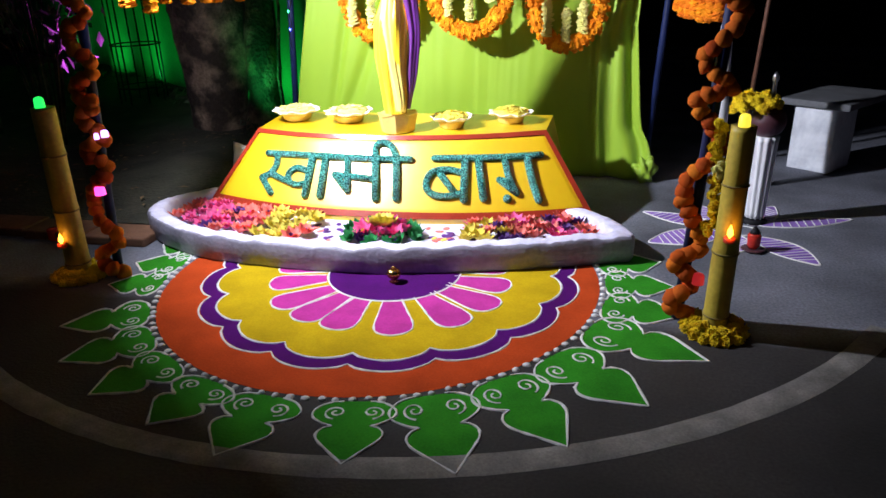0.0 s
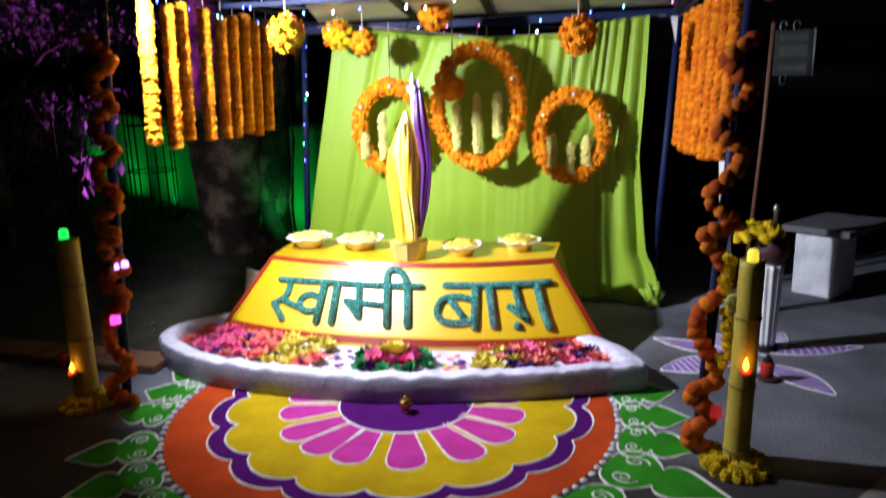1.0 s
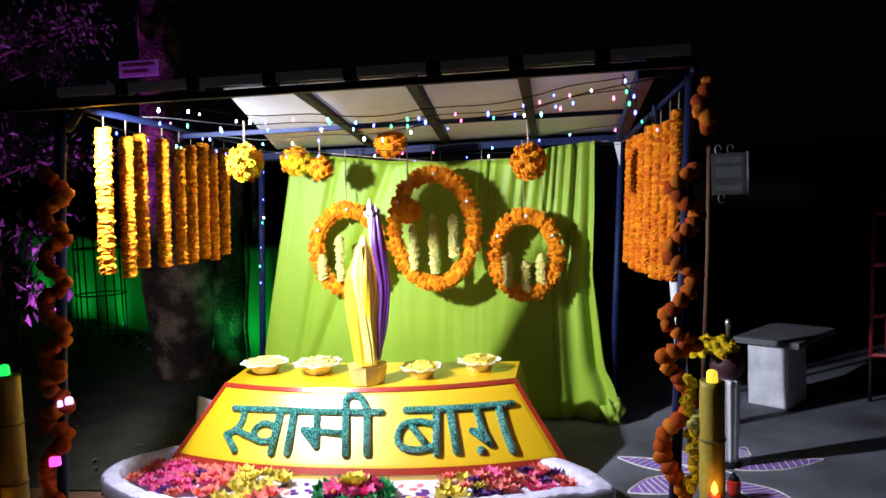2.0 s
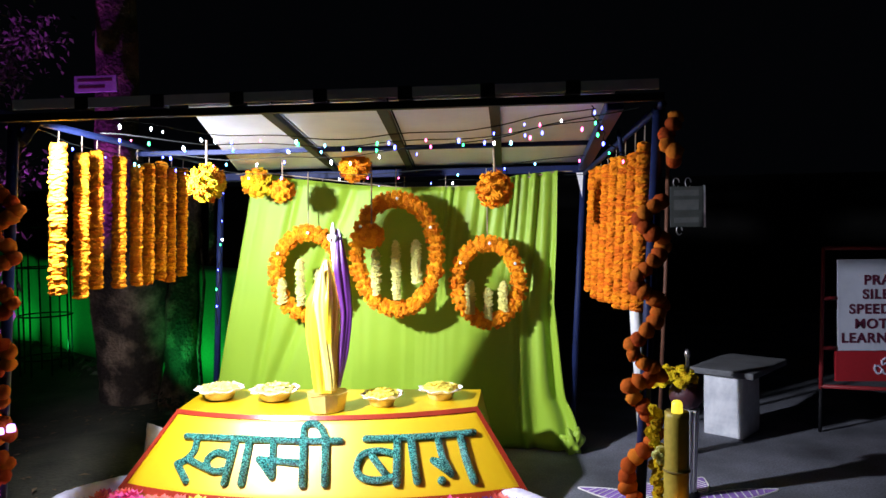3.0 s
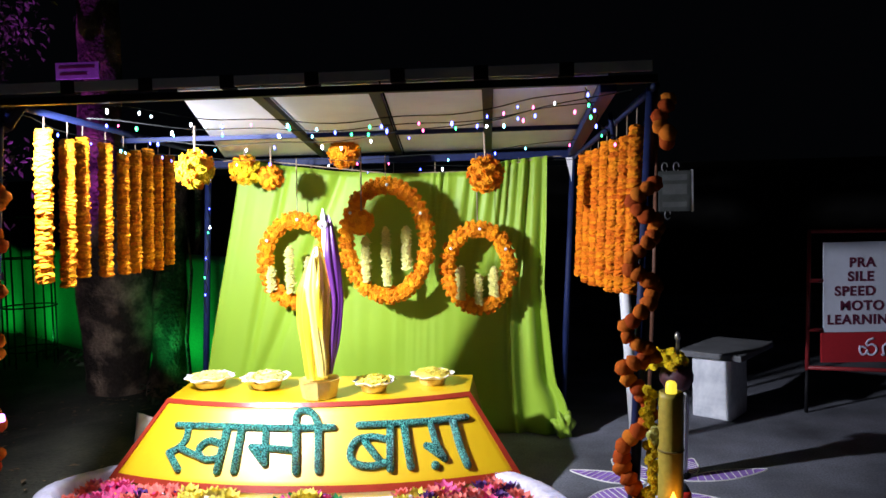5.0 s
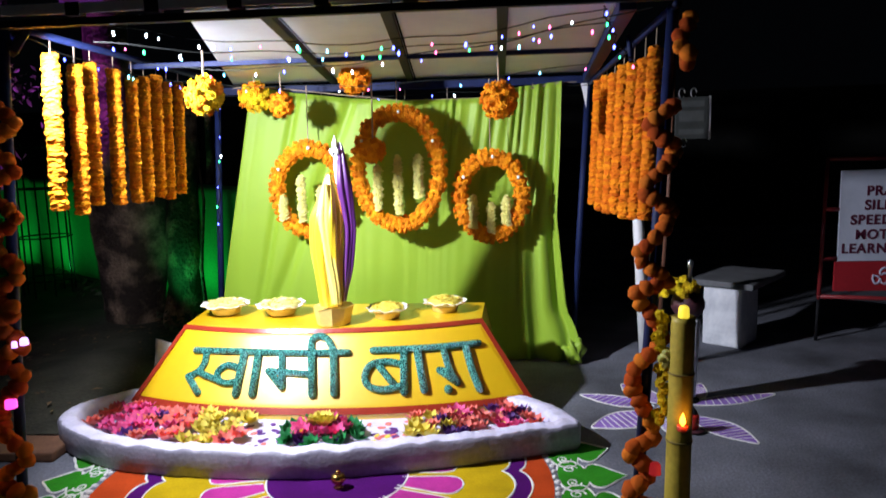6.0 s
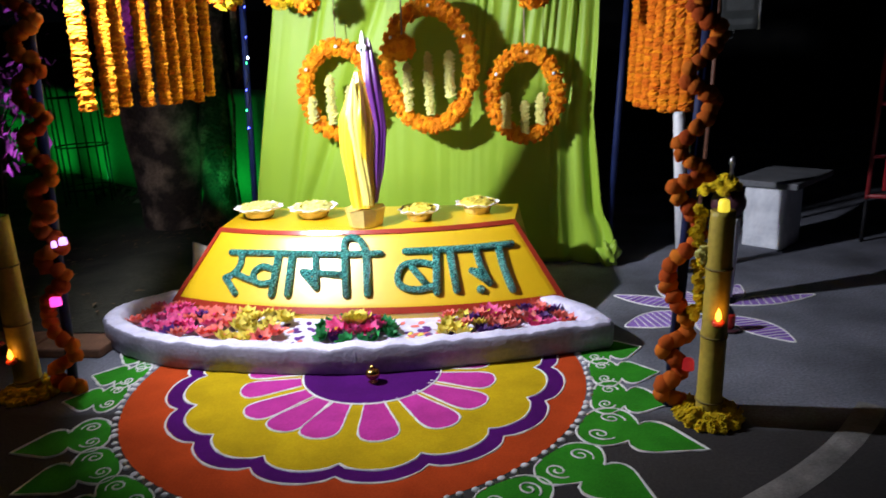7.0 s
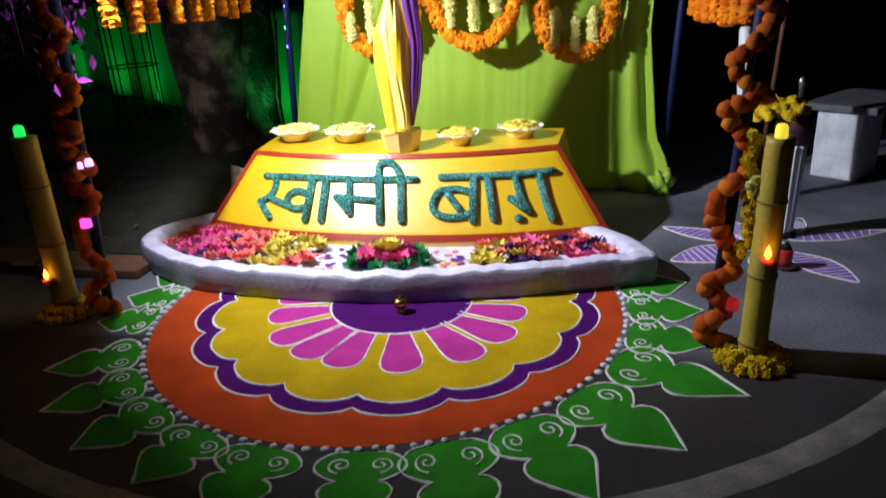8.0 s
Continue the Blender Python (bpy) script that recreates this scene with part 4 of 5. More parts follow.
# ---- canopy ----
def build_canopy():
    c = thing("canopy", (0, 0, 0), "blue steel canopy frame with pale roof sheets", "canopy")

    def bar(name, a, b, w, h, mat, label=""):
        a, b = Vector(a), Vector(b)
        d = b - a
        m = Matrix.Translation(a) @ d.to_track_quat("X", "Z").to_matrix().to_4x4()
        bm = bmesh.new()
        box(bm, 0, d.length, -w / 2, w / 2, -h / 2, h / 2, min(w, h) * 0.12, m)
        return part(name, bm, mat, c, label, smooth=False)

    def pipe(name, a, b, r, mat, label=""):
        bm = bmesh.new()
        tube(bm, [a, b], r, 12)
        return part(name, bm, mat, c, label, smooth=True)
    for a, b in (((0.862, 3.06, 0), (0.985, 3.06, 2.13)), ((0.842, 5.36, 0), (0.967, 5.36, 2.09)), ((-1.897, 5.36, 0), (-1.785, 5.36, 2.13)), ((-2.00, 3.12, 0), (-1.842, 3.12, 2.17))):
        pipe("post", a, b, 0.024, BLUE_STEEL)
    bar("front_beam", (-2.35, 2.98, 2.145), (0.985, 2.98, 2.150), 0.035, 0.032, BLACK_STEEL, "black front beam")
    bar("back_beam", (-1.84, 5.36, 2.068), (0.985, 5.36, 2.068), 0.05, 0.055, BLUE_STEEL)
    bar("middle_beam", (-1.9, 4.30, 2.135), (0.92, 4.30, 2.135), 0.035, 0.03, BLUE_STEEL)
    bar("side_beam", (0.80, 3.02, 2.135), (0.955, 5.33, 2.078), 0.07, 0.05, BLUE_STEEL)
    pipe("side_pipe", (0.985, 3.00, 2.125), (0.968, 5.38, 2.035), 0.017, BLUE_STEEL)
    pipe("side_pipe", (-1.853, 2.97, 2.182), (-1.79, 5.40, 2.15), 0.017, BLUE_STEEL)
    pipe("bracket", (0.94, 3.75, 2.13), (0.955, 3.75, 2.00), 0.012, BLUE_STEEL)
    for (x0, y0), (x1, y1) in (((-0.645, 3.0), (-0.885, 5.33)), ((-0.155, 3.0), (-0.325, 5.33)), ((0.31, 3.0), (0.338, 5.33))):
        bar("rafter", (x0, y0, 2.15), (x1, y1, 2.105), 0.048, 0.03, BLACK_STEEL, "dark roof rafter")
    # roof sheets, each a thin panel between the rafters
    front = [-0.98, -0.62, -0.13, 0.31, 0.80]
    rear = [-1.68, -0.86, -0.30, 0.34, 0.96]
    for k in range(4):
        bm = bmesh.new()
        low, top = [], []
        for x, y, z in ((front[k] + 0.006, 2.99, 2.172), (front[k + 1] - 0.006, 2.99, 2.172), (rear[k + 1] - 0.006, 5.40, 2.123), (rear[k] + 0.006, 5.40, 2.123)):
            low.append(bm.verts.new((x, y, z)))
            top.append(bm.verts.new((x, y, z + 0.012)))
        bm.faces.new(low)
        bm.faces.new(top[::-1])
        for i in range(4):
            bm.faces.new((low[i], low[(i + 1) % 4], top[(i + 1) % 4], top[i]))
        part("roof_sheet", bm, SHEET, c, smooth=False)
    bm = bmesh.new()
    low = [bm.verts.new(p) for p in ((0.955, 5.335, 2.04), (0.905, 5.335, 2.04), (0.945, 5.335, 1.86))]
    top = [bm.verts.new(v.co + Vector((0, 0.006, 0))) for v in low]
    bm.faces.new(low)
    bm.faces.new(top[::-1])
    for i in range(3):
        bm.faces.new((low[i], low[(i + 1) % 3], top[(i + 1) % 3], top[i]))
    part("gusset", bm, ALU, c, "pale metal corner gusset", smooth=False)
    # pale edge strips held by black clamps along the front
    edges = [-1.75, -1.42, -1.09, -0.75, -0.40, -0.05, 0.285, 0.625, 0.985]
    for a, b in zip(edges, edges[1:]):
        bar("edge_strip", (a + 0.025, 2.955, 2.196), (b - 0.025, 2.955, 2.197), 0.012, 0.042, ALU, "pale metal edge strip")
    for x in edges[1:-1]:
        bm = bmesh.new()
        box(bm, x - 0.03, x + 0.03, 2.945, 3.0, 2.165, 2.222, 0.006)
        part("clamp", bm, BLACK_STEEL, c, "black clamp", smooth=False)


def build_curtain():
    bm = bmesh.new()
    ns, nz = 220, 40
    rows = []
    for i in range(ns + 1):
        s = i / ns
        row = []
        top = float(np.interp(s, [0, 0.12, 0.3, 0.5, 0.78, 0.86, 1], [2.10, 2.04, 1.985, 1.95, 1.95, 2.02, 2.05]))
        for j in range(nz + 1):
            f = j / nz
            z = top * (1 - f) + 0.006
            edge = float(np.interp(f, [0, 0.25, 0.47, 0.77, 1], [0.765, 0.75, 0.725, 0.785, 0.85]))
            x = (-1.51 - 0.42 * f) * (1 - s) + edge * s
            gather = max(0, min(1, (s - 0.60) / 0.12)) * max(0.02, 1 - 2.5 * f) + max(0, min(1, (s - 0.86) / 0.04)) * 1.0
            amp = 0.0004 + 0.025 * min(1, gather) * max(0.12, 0.6 + 1.7 * noise.noise((s * 17, f * 0.8, 4.4)))
            y = 5.30 + amp * math.sin(2 * math.pi * (s * 31 + 0.3 * math.sin(3 * f + 5 * s) + 2.6 * noise.noise((s * 8, f * 0.5, 0))))
            y += 0.022 * noise.noise((s * 6 + f * 1.5, f * 1.2, 3.1)) + 0.004 * noise.noise((s * 30, f * 1.0, 7.7))
            y += 0.03 * math.exp(-((s - 0.33 + 0.22 * f) / 0.02) ** 2) + 0.022 * math.exp(-((s - 0.15 + 0.05 * f) / 0.014) ** 2)
            if s > 0.9 and f > 0.82:
                y -= 0.10 * (s - 0.9) / 0.1 * (f - 0.82) / 0.18
                x += 0.05 * (s - 0.9) / 0.1 * math.sin((f - 0.82) / 0.18 * 3.1)
            row.append(bm.verts.new((x, y, z)))
        rows.append(row)
    for i in range(ns):
        for j in range(nz):
            bm.faces.new((rows[i][j], rows[i][j + 1], rows[i + 1][j + 1], rows[i + 1][j]))
    c = thing("curtain", (0, 0, 0), "lime green satin curtain hung as a backdrop", "curtain")
    ob = part("cloth", bm, CLOTH_LIME, c, smooth=True)
    thick = ob.modifiers.new("thickness", "SOLIDIFY")
    thick.thickness = 0.003
    bm = bmesh.new()
    bmesh.ops.create_icosphere(bm, subdivisions=4, radius=1.0)
    for v in bm.verts:
        q = v.co.copy()
        fold = 1 + 0.22 * math.sin(7 * q.x + 5 * q.z) + 0.3 * noise.noise(q * 2.2)
        v.co = Vector((0.835 + 0.075 * q.x * fold, 5.20 + 0.055 * q.y * fold, max(0.004, 0.075 + 0.10 * q.z * fold)))
    part("hem_knot", bm, CLOTH_LIME, c, "bunched corner of the cloth", smooth=True)
    bm = bmesh.new()
    tube(bm, [(-1.79, 5.36, 2.08), (-1.50, 5.31, 2.10), (-0.4, 5.31, 1.957), (0.25, 5.31, 1.957), (0.76, 5.31, 2.05), (0.965, 5.36, 2.05)], 0.004, 6)
    part("rope", bm, STRING, c)
    for k in range(7):
        x = -1.3 + 0.31 * k
        z = float(np.interp((x + 1.51) / 2.26, [0, 0.12, 0.3, 0.5, 0.78, 0.86, 1], [2.10, 2.04, 1.985, 1.95, 1.95, 2.02, 2.05]))
        bm = bmesh.new()
        tube(bm, [(x, 5.31, z), (x, 5.35, 2.06)], 0.0025, 5)
        part("tie", bm, STRING, c)


def build_flood_lamp():
    f = thing("flood_lamp", LAMP, "black floodlight fixed inside the canopy corner", "floodlight")
    turn = (AIM - LAMP).to_track_quat("-Z", "Y").to_matrix().to_4x4()
    bm = bmesh.new()
    box(bm, -0.062, 0.062, -0.062, 0.062, 0.006, 0.045, 0.006, turn)
    for k in range(5):
        box(bm, -0.05, 0.05, -0.046 + 0.022 * k, -0.040 + 0.022 * k, 0.045, 0.062, 0, turn)
    part("housing", bm, BLACK_STEEL, f, smooth=False)
    bm = bmesh.new()
    tube(bm, [turn @ Vector((0, 0, 0.06)), Vector((-0.05, -0.05, 0.03)), Vector((-0.06, -0.06, 0.08))], 0.008, 8)
    part("bracket", bm, BLACK_STEEL, f, smooth=True)


# ---- bamboo lights ----
def led(at, mat, name="led_light", label="", r=0.021, h=0.05, watts=0.0, colour=(1, 1, 1), turn=None):
    g = thing(name, at, label, "led light")
    bm = bmesh.new()
    lathe(bm, [(r, 0.0), (r * 1.02, 0.004), (r * 0.95, h * 0.75), (r * 0.7, h * 0.93), (r * 0.2, h)], 14)
    if turn is not None:
        bmesh.ops.transform(bm, matrix=turn, verts=bm.verts)
    part("bulb", bm, mat, g, smooth=True)
    if watts:
        point_light("led_glow", Vector(at) + Vector((0, -0.05, h + 0.01)), watts, colour)
    return g


def bamboo_post(base, top, radius, label):
    base, top = Vector(base), Vector(top)
    d = top - base
    g = thing("bamboo_post", base, label, "bamboo post", "bamboo posts beside the drawing")
    bm = bmesh.new()
    pts, rad = [], []
    joints = (0.10, 0.42, 0.74)
    for k in range(41):
        f = k / 40
        swell = sum(0.06 * math.exp(-((f - j) / 0.012) ** 2) for j in joints)
        pts.append(d * f)
        rad.append(radius * (1.04 - 0.08 * f) * (1 + swell))
    tube(bm, pts, rad, 22)
    part("stem", bm, BAMBOO, g, smooth=True)
    for j in joints:
        bm = bmesh.new()
        ring = [(radius * 1.085 * (1.04 - 0.08 * j), -0.004), (radius * 1.10 * (1.04 - 0.08 * j), 0.0), (radius * 1.085 * (1.04 - 0.08 * j), 0.004)]
        lathe(bm, ring, 22, d * j)
        part("joint", bm, BAMBOO_NODE, g, smooth=True)
    bm = bmesh.new()
    lathe(bm, [(radius * 0.86, -0.002), (radius * 0.86, 0.003), (radius * 0.6, 0.004), (0.002, 0.003)], 18, d)
    part("cut_top", bm, BAMBOO_NODE, g, smooth=False)
    return g


def base_wreath(centre, radius, size, seed, n=15):
    rng = random.Random(seed)
    g = thing("base_wreath", centre, "ring of yellow marigolds laid round the bamboo foot", "garland", "wreaths round the bamboo feet")
    for row, (rr, z, m) in enumerate(((radius, size * 0.6, n), (radius * 0.82, size * 1.5, n - 3), (radius * 1.18, size * 0.55, n))):
        for k in range(m):
            a = 2 * math.pi * (k + 0.5 * row + rng.uniform(-0.2, 0.2)) / m
            d = Vector((math.cos(a), math.sin(a), 0.7))
            head("yellow", (rr * math.cos(a), rr * math.sin(a), z + rng.uniform(-0.3, 0.3) * size), d, size, g, rng)
    return g


def build_bamboo():
    GREEN_LED, WARM_LED, PINK_LED, BLUE_LED, RED_LED = (glow("green_led", (0.02, 0.9, 0.12), 1.5), glow("warm_flame", (1.0, 0.42, 0.04), 7), glow("pink_led", (1.0, 0.08, 0.6), 2.5),
                                                       glow("violet_led", (0.50, 0.30, 1.0), 4), glow("red_led", (0.7, 0.03, 0.04), 0.45))
    YELLOW_LED = glow("yellow_led", (0.95, 0.75, 0.06), 1.3)
    RED_CUP = material("red_cup", (0.6, 0.06, 0.03), 0.3, vary=0.2, bump=0.1)
    bamboo_post((1.003, 2.945, 0), (1.017, 2.95, 0.895), 0.050, "yellow bamboo post with dark joints on the asphalt")
    bamboo_post((-2.195, 3.07, 0), (-2.185, 3.07, 0.905), 0.058, "yellow bamboo post with dark joints beside a post")
    base_wreath((1.003, 2.945, 0), 0.10, 0.031, 2)
    base_wreath((-2.195, 3.07, 0), 0.105, 0.031, 6)
    led((1.012, 2.925, 0.897), YELLOW_LED, "led_light", "yellow glowing tea light on the bamboo top", 0.022, 0.05)
    led((-2.185, 3.055, 0.910), GREEN_LED, "led_light", "green glowing tea light on the bamboo top", 0.024, 0.052)
    for x, y, z in ((1.004, 2.879, 0.44), (-2.20, 2.995, 0.20)):
        c = thing("flame_light", (x, y, z), "small flickering flame light in a red cup on bamboo", "led light")
        bm = bmesh.new()
        lathe(bm, [(0.019, 0.0), (0.023, 0.004), (0.024, 0.022), (0.020, 0.024), (0.005, 0.020)], 14)
        part("cup", bm, RED_CUP, c, smooth=True)
        bm = bmesh.new()
        lathe(bm, [(0.004, 0.022), (0.0125, 0.036), (0.0105, 0.052), (0.004, 0.068), (0.001, 0.076)], 12)
        part("flame", bm, WARM_LED, c, smooth=True)
        point_light("flame_glow", (x, y - 0.035, z + 0.05), 0.22, (1.0, 0.42, 0.08), 0.01)
    led((-1.955, 3.055, 0.475), PINK_LED, "led_light", "pink glowing tea light tied to the post", 0.026, 0.045)
    led((-1.848, 3.04, 0.775), BLUE_LED, "led_light", "pale violet glowing tea light tied to the post", 0.018, 0.034)
    led((-1.888, 3.03, 0.765), BLUE_LED, "led_light", "pale violet glowing tea light tied to the post", 0.012, 0.03)
    led((0.925, 3.00, 0.20), RED_LED, "led_light", "red tea light tied to the post foot", 0.026, 0.05)
    # blossom string down the side of the bamboo
    s = thing("blossom_garland", (0.955, 2.98, 0.90), "string of pale yellow blossoms hung down the bamboo", "garland")
    rng = random.Random(31)
    for k in range(24):
        head("yellow", (rng.uniform(-0.018, 0.018) - 0.012, rng.uniform(-0.015, 0.015), -0.47 * k / 24), (rng.uniform(-1, 0.4), -0.8, rng.uniform(-0.3, 0.6)), 0.026, s, rng, name="blossom")
    for k in range(5):
        head("cream", (rng.uniform(-0.02, 0.02) - 0.012, -0.02, -0.16 - 0.012 * k), (rng.uniform(-1, 0.4), -0.8, 0.3), 0.022, s, rng, name="blossom")


def build_small_lamps():
    GLASS = material("red_glass", (0.5, 0.03, 0.02), 0.1, vary=0.1, bump=0)
    v = thing("votive_lamp", (1.345, 3.93, 0.004), "small red glass votive on a dark dish", "oil lamp")
    bm = bmesh.new()
    lathe(bm, [(0.05, 0.0), (0.065, 0.008), (0.06, 0.012), (0.03, 0.010)], 18)
    part("dish", bm, PLUM, v, smooth=True)
    bm = bmesh.new()
    lathe(bm, [(0.022, 0.011), (0.034, 0.03), (0.036, 0.085), (0.028, 0.10), (0.02, 0.095)], 16)
    part("glass", bm, GLASS, v, smooth=True)
    bm = bmesh.new()
    lathe(bm, [(0.03, 0.095), (0.022, 0.115), (0.004, 0.14)], 12)
    part("cap", bm, BLACK_STEEL, v, smooth=True)
    d = thing("brass_lamp", (-0.50, 3.235, 0.006), "small round brass oil lamp before the basin", "oil lamp")
    bm = bmesh.new()
    lathe(bm, [(0.022, 0.0), (0.026, 0.006), (0.010, 0.014), (0.030, 0.030), (0.038, 0.048), (0.030, 0.066), (0.014, 0.072)], 18)
    part("bowl", bm, BRASS, d, smooth=True)
    bm = bmesh.new()
    lathe(bm, [(0.011, 0.070), (0.015, 0.076), (0.010, 0.084), (0.003, 0.09)], 12)
    part("knob", bm, BRASS, d, smooth=True)
    # dim votive among the plants
    w = thing("votive_lamp", (-2.75, 3.55, 0.0), "small unlit red votive glass on the ground", "oil lamp")
    bm = bmesh.new()
    lathe(bm, [(0.03, 0.0), (0.034, 0.01), (0.034, 0.07), (0.026, 0.075)], 14)
    part("glass", bm, GLASS, w, smooth=True)


def build_planter():
    p = thing("planter_stand", (1.44, 4.42, 0), "white fluted stand with a plum pot on a black foot", "plant stand")
    bm = bmesh.new()
    lathe(bm, [(0.075, 0.0), (0.08, 0.01), (0.06, 0.03), (0.045, 0.035)], 20)
    part("foot", bm, BLACK_STEEL, p, smooth=True)
    bm = bmesh.new()
    lathe(bm, [(0.054, 0.03), (0.056, 0.06), (0.072, 0.50), (0.076, 0.53)], 64, wave=lambda a, r, z: (r * (1 + 0.07 * math.cos(12 * a)), z))
    part("fluted_column", bm, WHITE_STEEL, p, smooth=True)
    bm = bmesh.new()
    lathe(bm, [(0.05, 0.53), (0.075, 0.55), (0.098, 0.59), (0.10, 0.63), (0.085, 0.67), (0.075, 0.68), (0.07, 0.665)], 22)
    part("pot", bm, PLUM, p, "round plum coloured pot", smooth=True)
    rng = random.Random(17)
    f = thing("pot_flowers", (1.42, 4.40, 0.68), "heap of yellow marigolds filling the plum pot", "flowers")
    for k in range(64):
        a, r = rng.uniform(0, 6.28), 0.115 * math.sqrt(rng.random())
        head("yellow", (1.1 * r * math.cos(a) - 0.055, r * math.sin(a), 0.07 * (1 - (r / 0.15) ** 2) + rng.uniform(-0.02, 0.03)), (math.cos(a) * r * 6, math.sin(a) * r * 6 - 0.3, 1), 0.032, f, rng)
    n = thing("steel_finial", (1.45, 4.42, 0.69), "small steel cap standing in the flowers", "finial")
    bm = bmesh.new()
    lathe(bm, [(0.012, 0.0), (0.012, 0.15), (0.018, 0.155), (0.018, 0.185), (0.006, 0.20)], 12)
    part("cap", bm, GREY_METAL, n, smooth=True)


# ---- garlands ----
def build_garlands():
    left = ((3.46, 2.095, 1.35, 0.046), (3.66, 2.07, 1.31, 0.045), (3.805, 2.095, 1.345, 0.040), (4.04, 2.095, 1.335, 0.044), (4.245, 2.06, 1.335, 0.041), (4.40, 2.085, 1.325, 0.041),
            (4.57, 2.11, 1.34, 0.041), (4.715, 2.08, 1.32, 0.039), (4.895, 2.095, 1.35, 0.040))
    for k, (y, z1, z0, r) in enumerate(left):
        x = -1.858 - 0.015 * (y - 3.45)
        hanging_garland((x, y, z1), (x - 0.03, y, z0), r, (x + 0.005, y, 2.17), 100 + k, "garlands along the canopy side")
    right = ((5.06, 2.03, 1.19, 0.042), (4.74, 2.02, 1.18, 0.043), (4.45, 2.01, 1.19, 0.042), (4.16, 2.02, 1.21, 0.043), (3.88, 2.00, 1.21, 0.042), (3.62, 1.99, 1.23, 0.042), (3.40, 2.01, 1.25, 0.040))
    for k, (y, z1, z0, r) in enumerate(right):
        x = 0.995
        hanging_garland((x, y, z1), (x - 0.04, y, z0), r, (x + 0.004, y, 2.10), 200 + k, "garlands along the canopy side", True)
    flower_ball((-1.29, 3.90, 1.92), 0.100, (-1.285, 3.90, 2.155), 1, "round ball of pale yellow marigolds hung on thread", ("yellow", "yellow", "orange"))
    flower_ball((-1.385, 5.02, 1.994), 0.104, (-1.39, 5.02, 2.14), 2, "ball of yellow marigolds hung on thread", ("yellow", "yellow", "orange"))
    flower_ball((-1.155, 4.85, 1.925), 0.080, (-1.152, 4.85, 2.14), 3, "smaller ball of orange marigolds beside another")
    flower_ball((-0.638, 4.80, 2.07), 0.100, (-0.638, 4.80, 2.14), 4, "ball of orange marigolds close under the roof")
    flower_ball((0.306, 4.30, 1.869), 0.104, (0.30, 4.30, 2.15), 5, "ball of deep orange marigolds hung on rope")
    for k, (cx, cy, cz, rx, rz, word) in enumerate(((-1.066, 5.16, 1.33, 0.243, 0.303, "smaller"), (-0.400, 5.07, 1.466, 0.286, 0.396, "large"), (0.246, 5.16, 1.253, 0.223, 0.283, "smaller"))):
        g = flower_ring((cx, cy, cz), rx, rz, 0.060, (cx, cy + 0.03, 2.08), 50 + k, "%s oval wreath of orange marigolds with cream blossoms" % word)
        rng = random.Random(60 + k)
        columns = (((-0.19, -0.04, 0.16), (-0.05, 0.10, 0.32), (0.09, 0.02, 0.20)), ((-0.145, 0.02, 0.30), (0.0, 0.09, 0.40), (0.145, 0.09, 0.28)), ((-0.125, 0.0, 0.21), (0.0, -0.05, 0.20), (0.11, 0.0, 0.19)))[k]
        for dx, top, length in columns:
            blossom_string((dx, -0.055, top), length, 0.041, g, rng)
        for a in (0.5, 1.5, 2.6):
            bm = bmesh.new()
            bmesh.ops.create_icosphere(bm, subdivisions=1, radius=0.013, matrix=Matrix.Translation((rx * math.cos(a), -0.075, rz * math.sin(a))))
            part("bulb", bm, PEARL, g, "tiny white bulb")
    flower_ball((-0.558, 4.95, 1.60), 0.085, (-0.55, 4.95, 2.12), 7, "ball of orange marigolds beside a wreath")
    text = "deep orange marigold string wound round the canopy post"
    wound_strand((0.862, 3.06, 0), (0.985, 3.06, 2.13), (0.035, 0.09, 0.20, 0.286, 0.36, 0.615, 0.80, 0.985, 1.03, 1.121, 1.31, 1.402, 1.565, 1.656, 1.76), 0, 0.056, (0.043, 0.036), 70, text)
    wound_strand((0.89, 3.05, 0), (1.045, 3.05, 2.13), (1.90, 1.98, 2.10), 0, 0.022, (0.038, 0.038), 72, text)
    wound_strand((-2.00, 3.12, 0), (-1.842, 3.12, 2.17), (0.035, 0.11, 0.22, 0.43, 0.62, 0.69, 0.765, 0.866, 0.906, 0.99, 1.09, 1.235, 1.35, 1.46, 1.56, 1.66, 1.76, 1.88), 0, 0.056, (0.043, 0.039), 71, text)


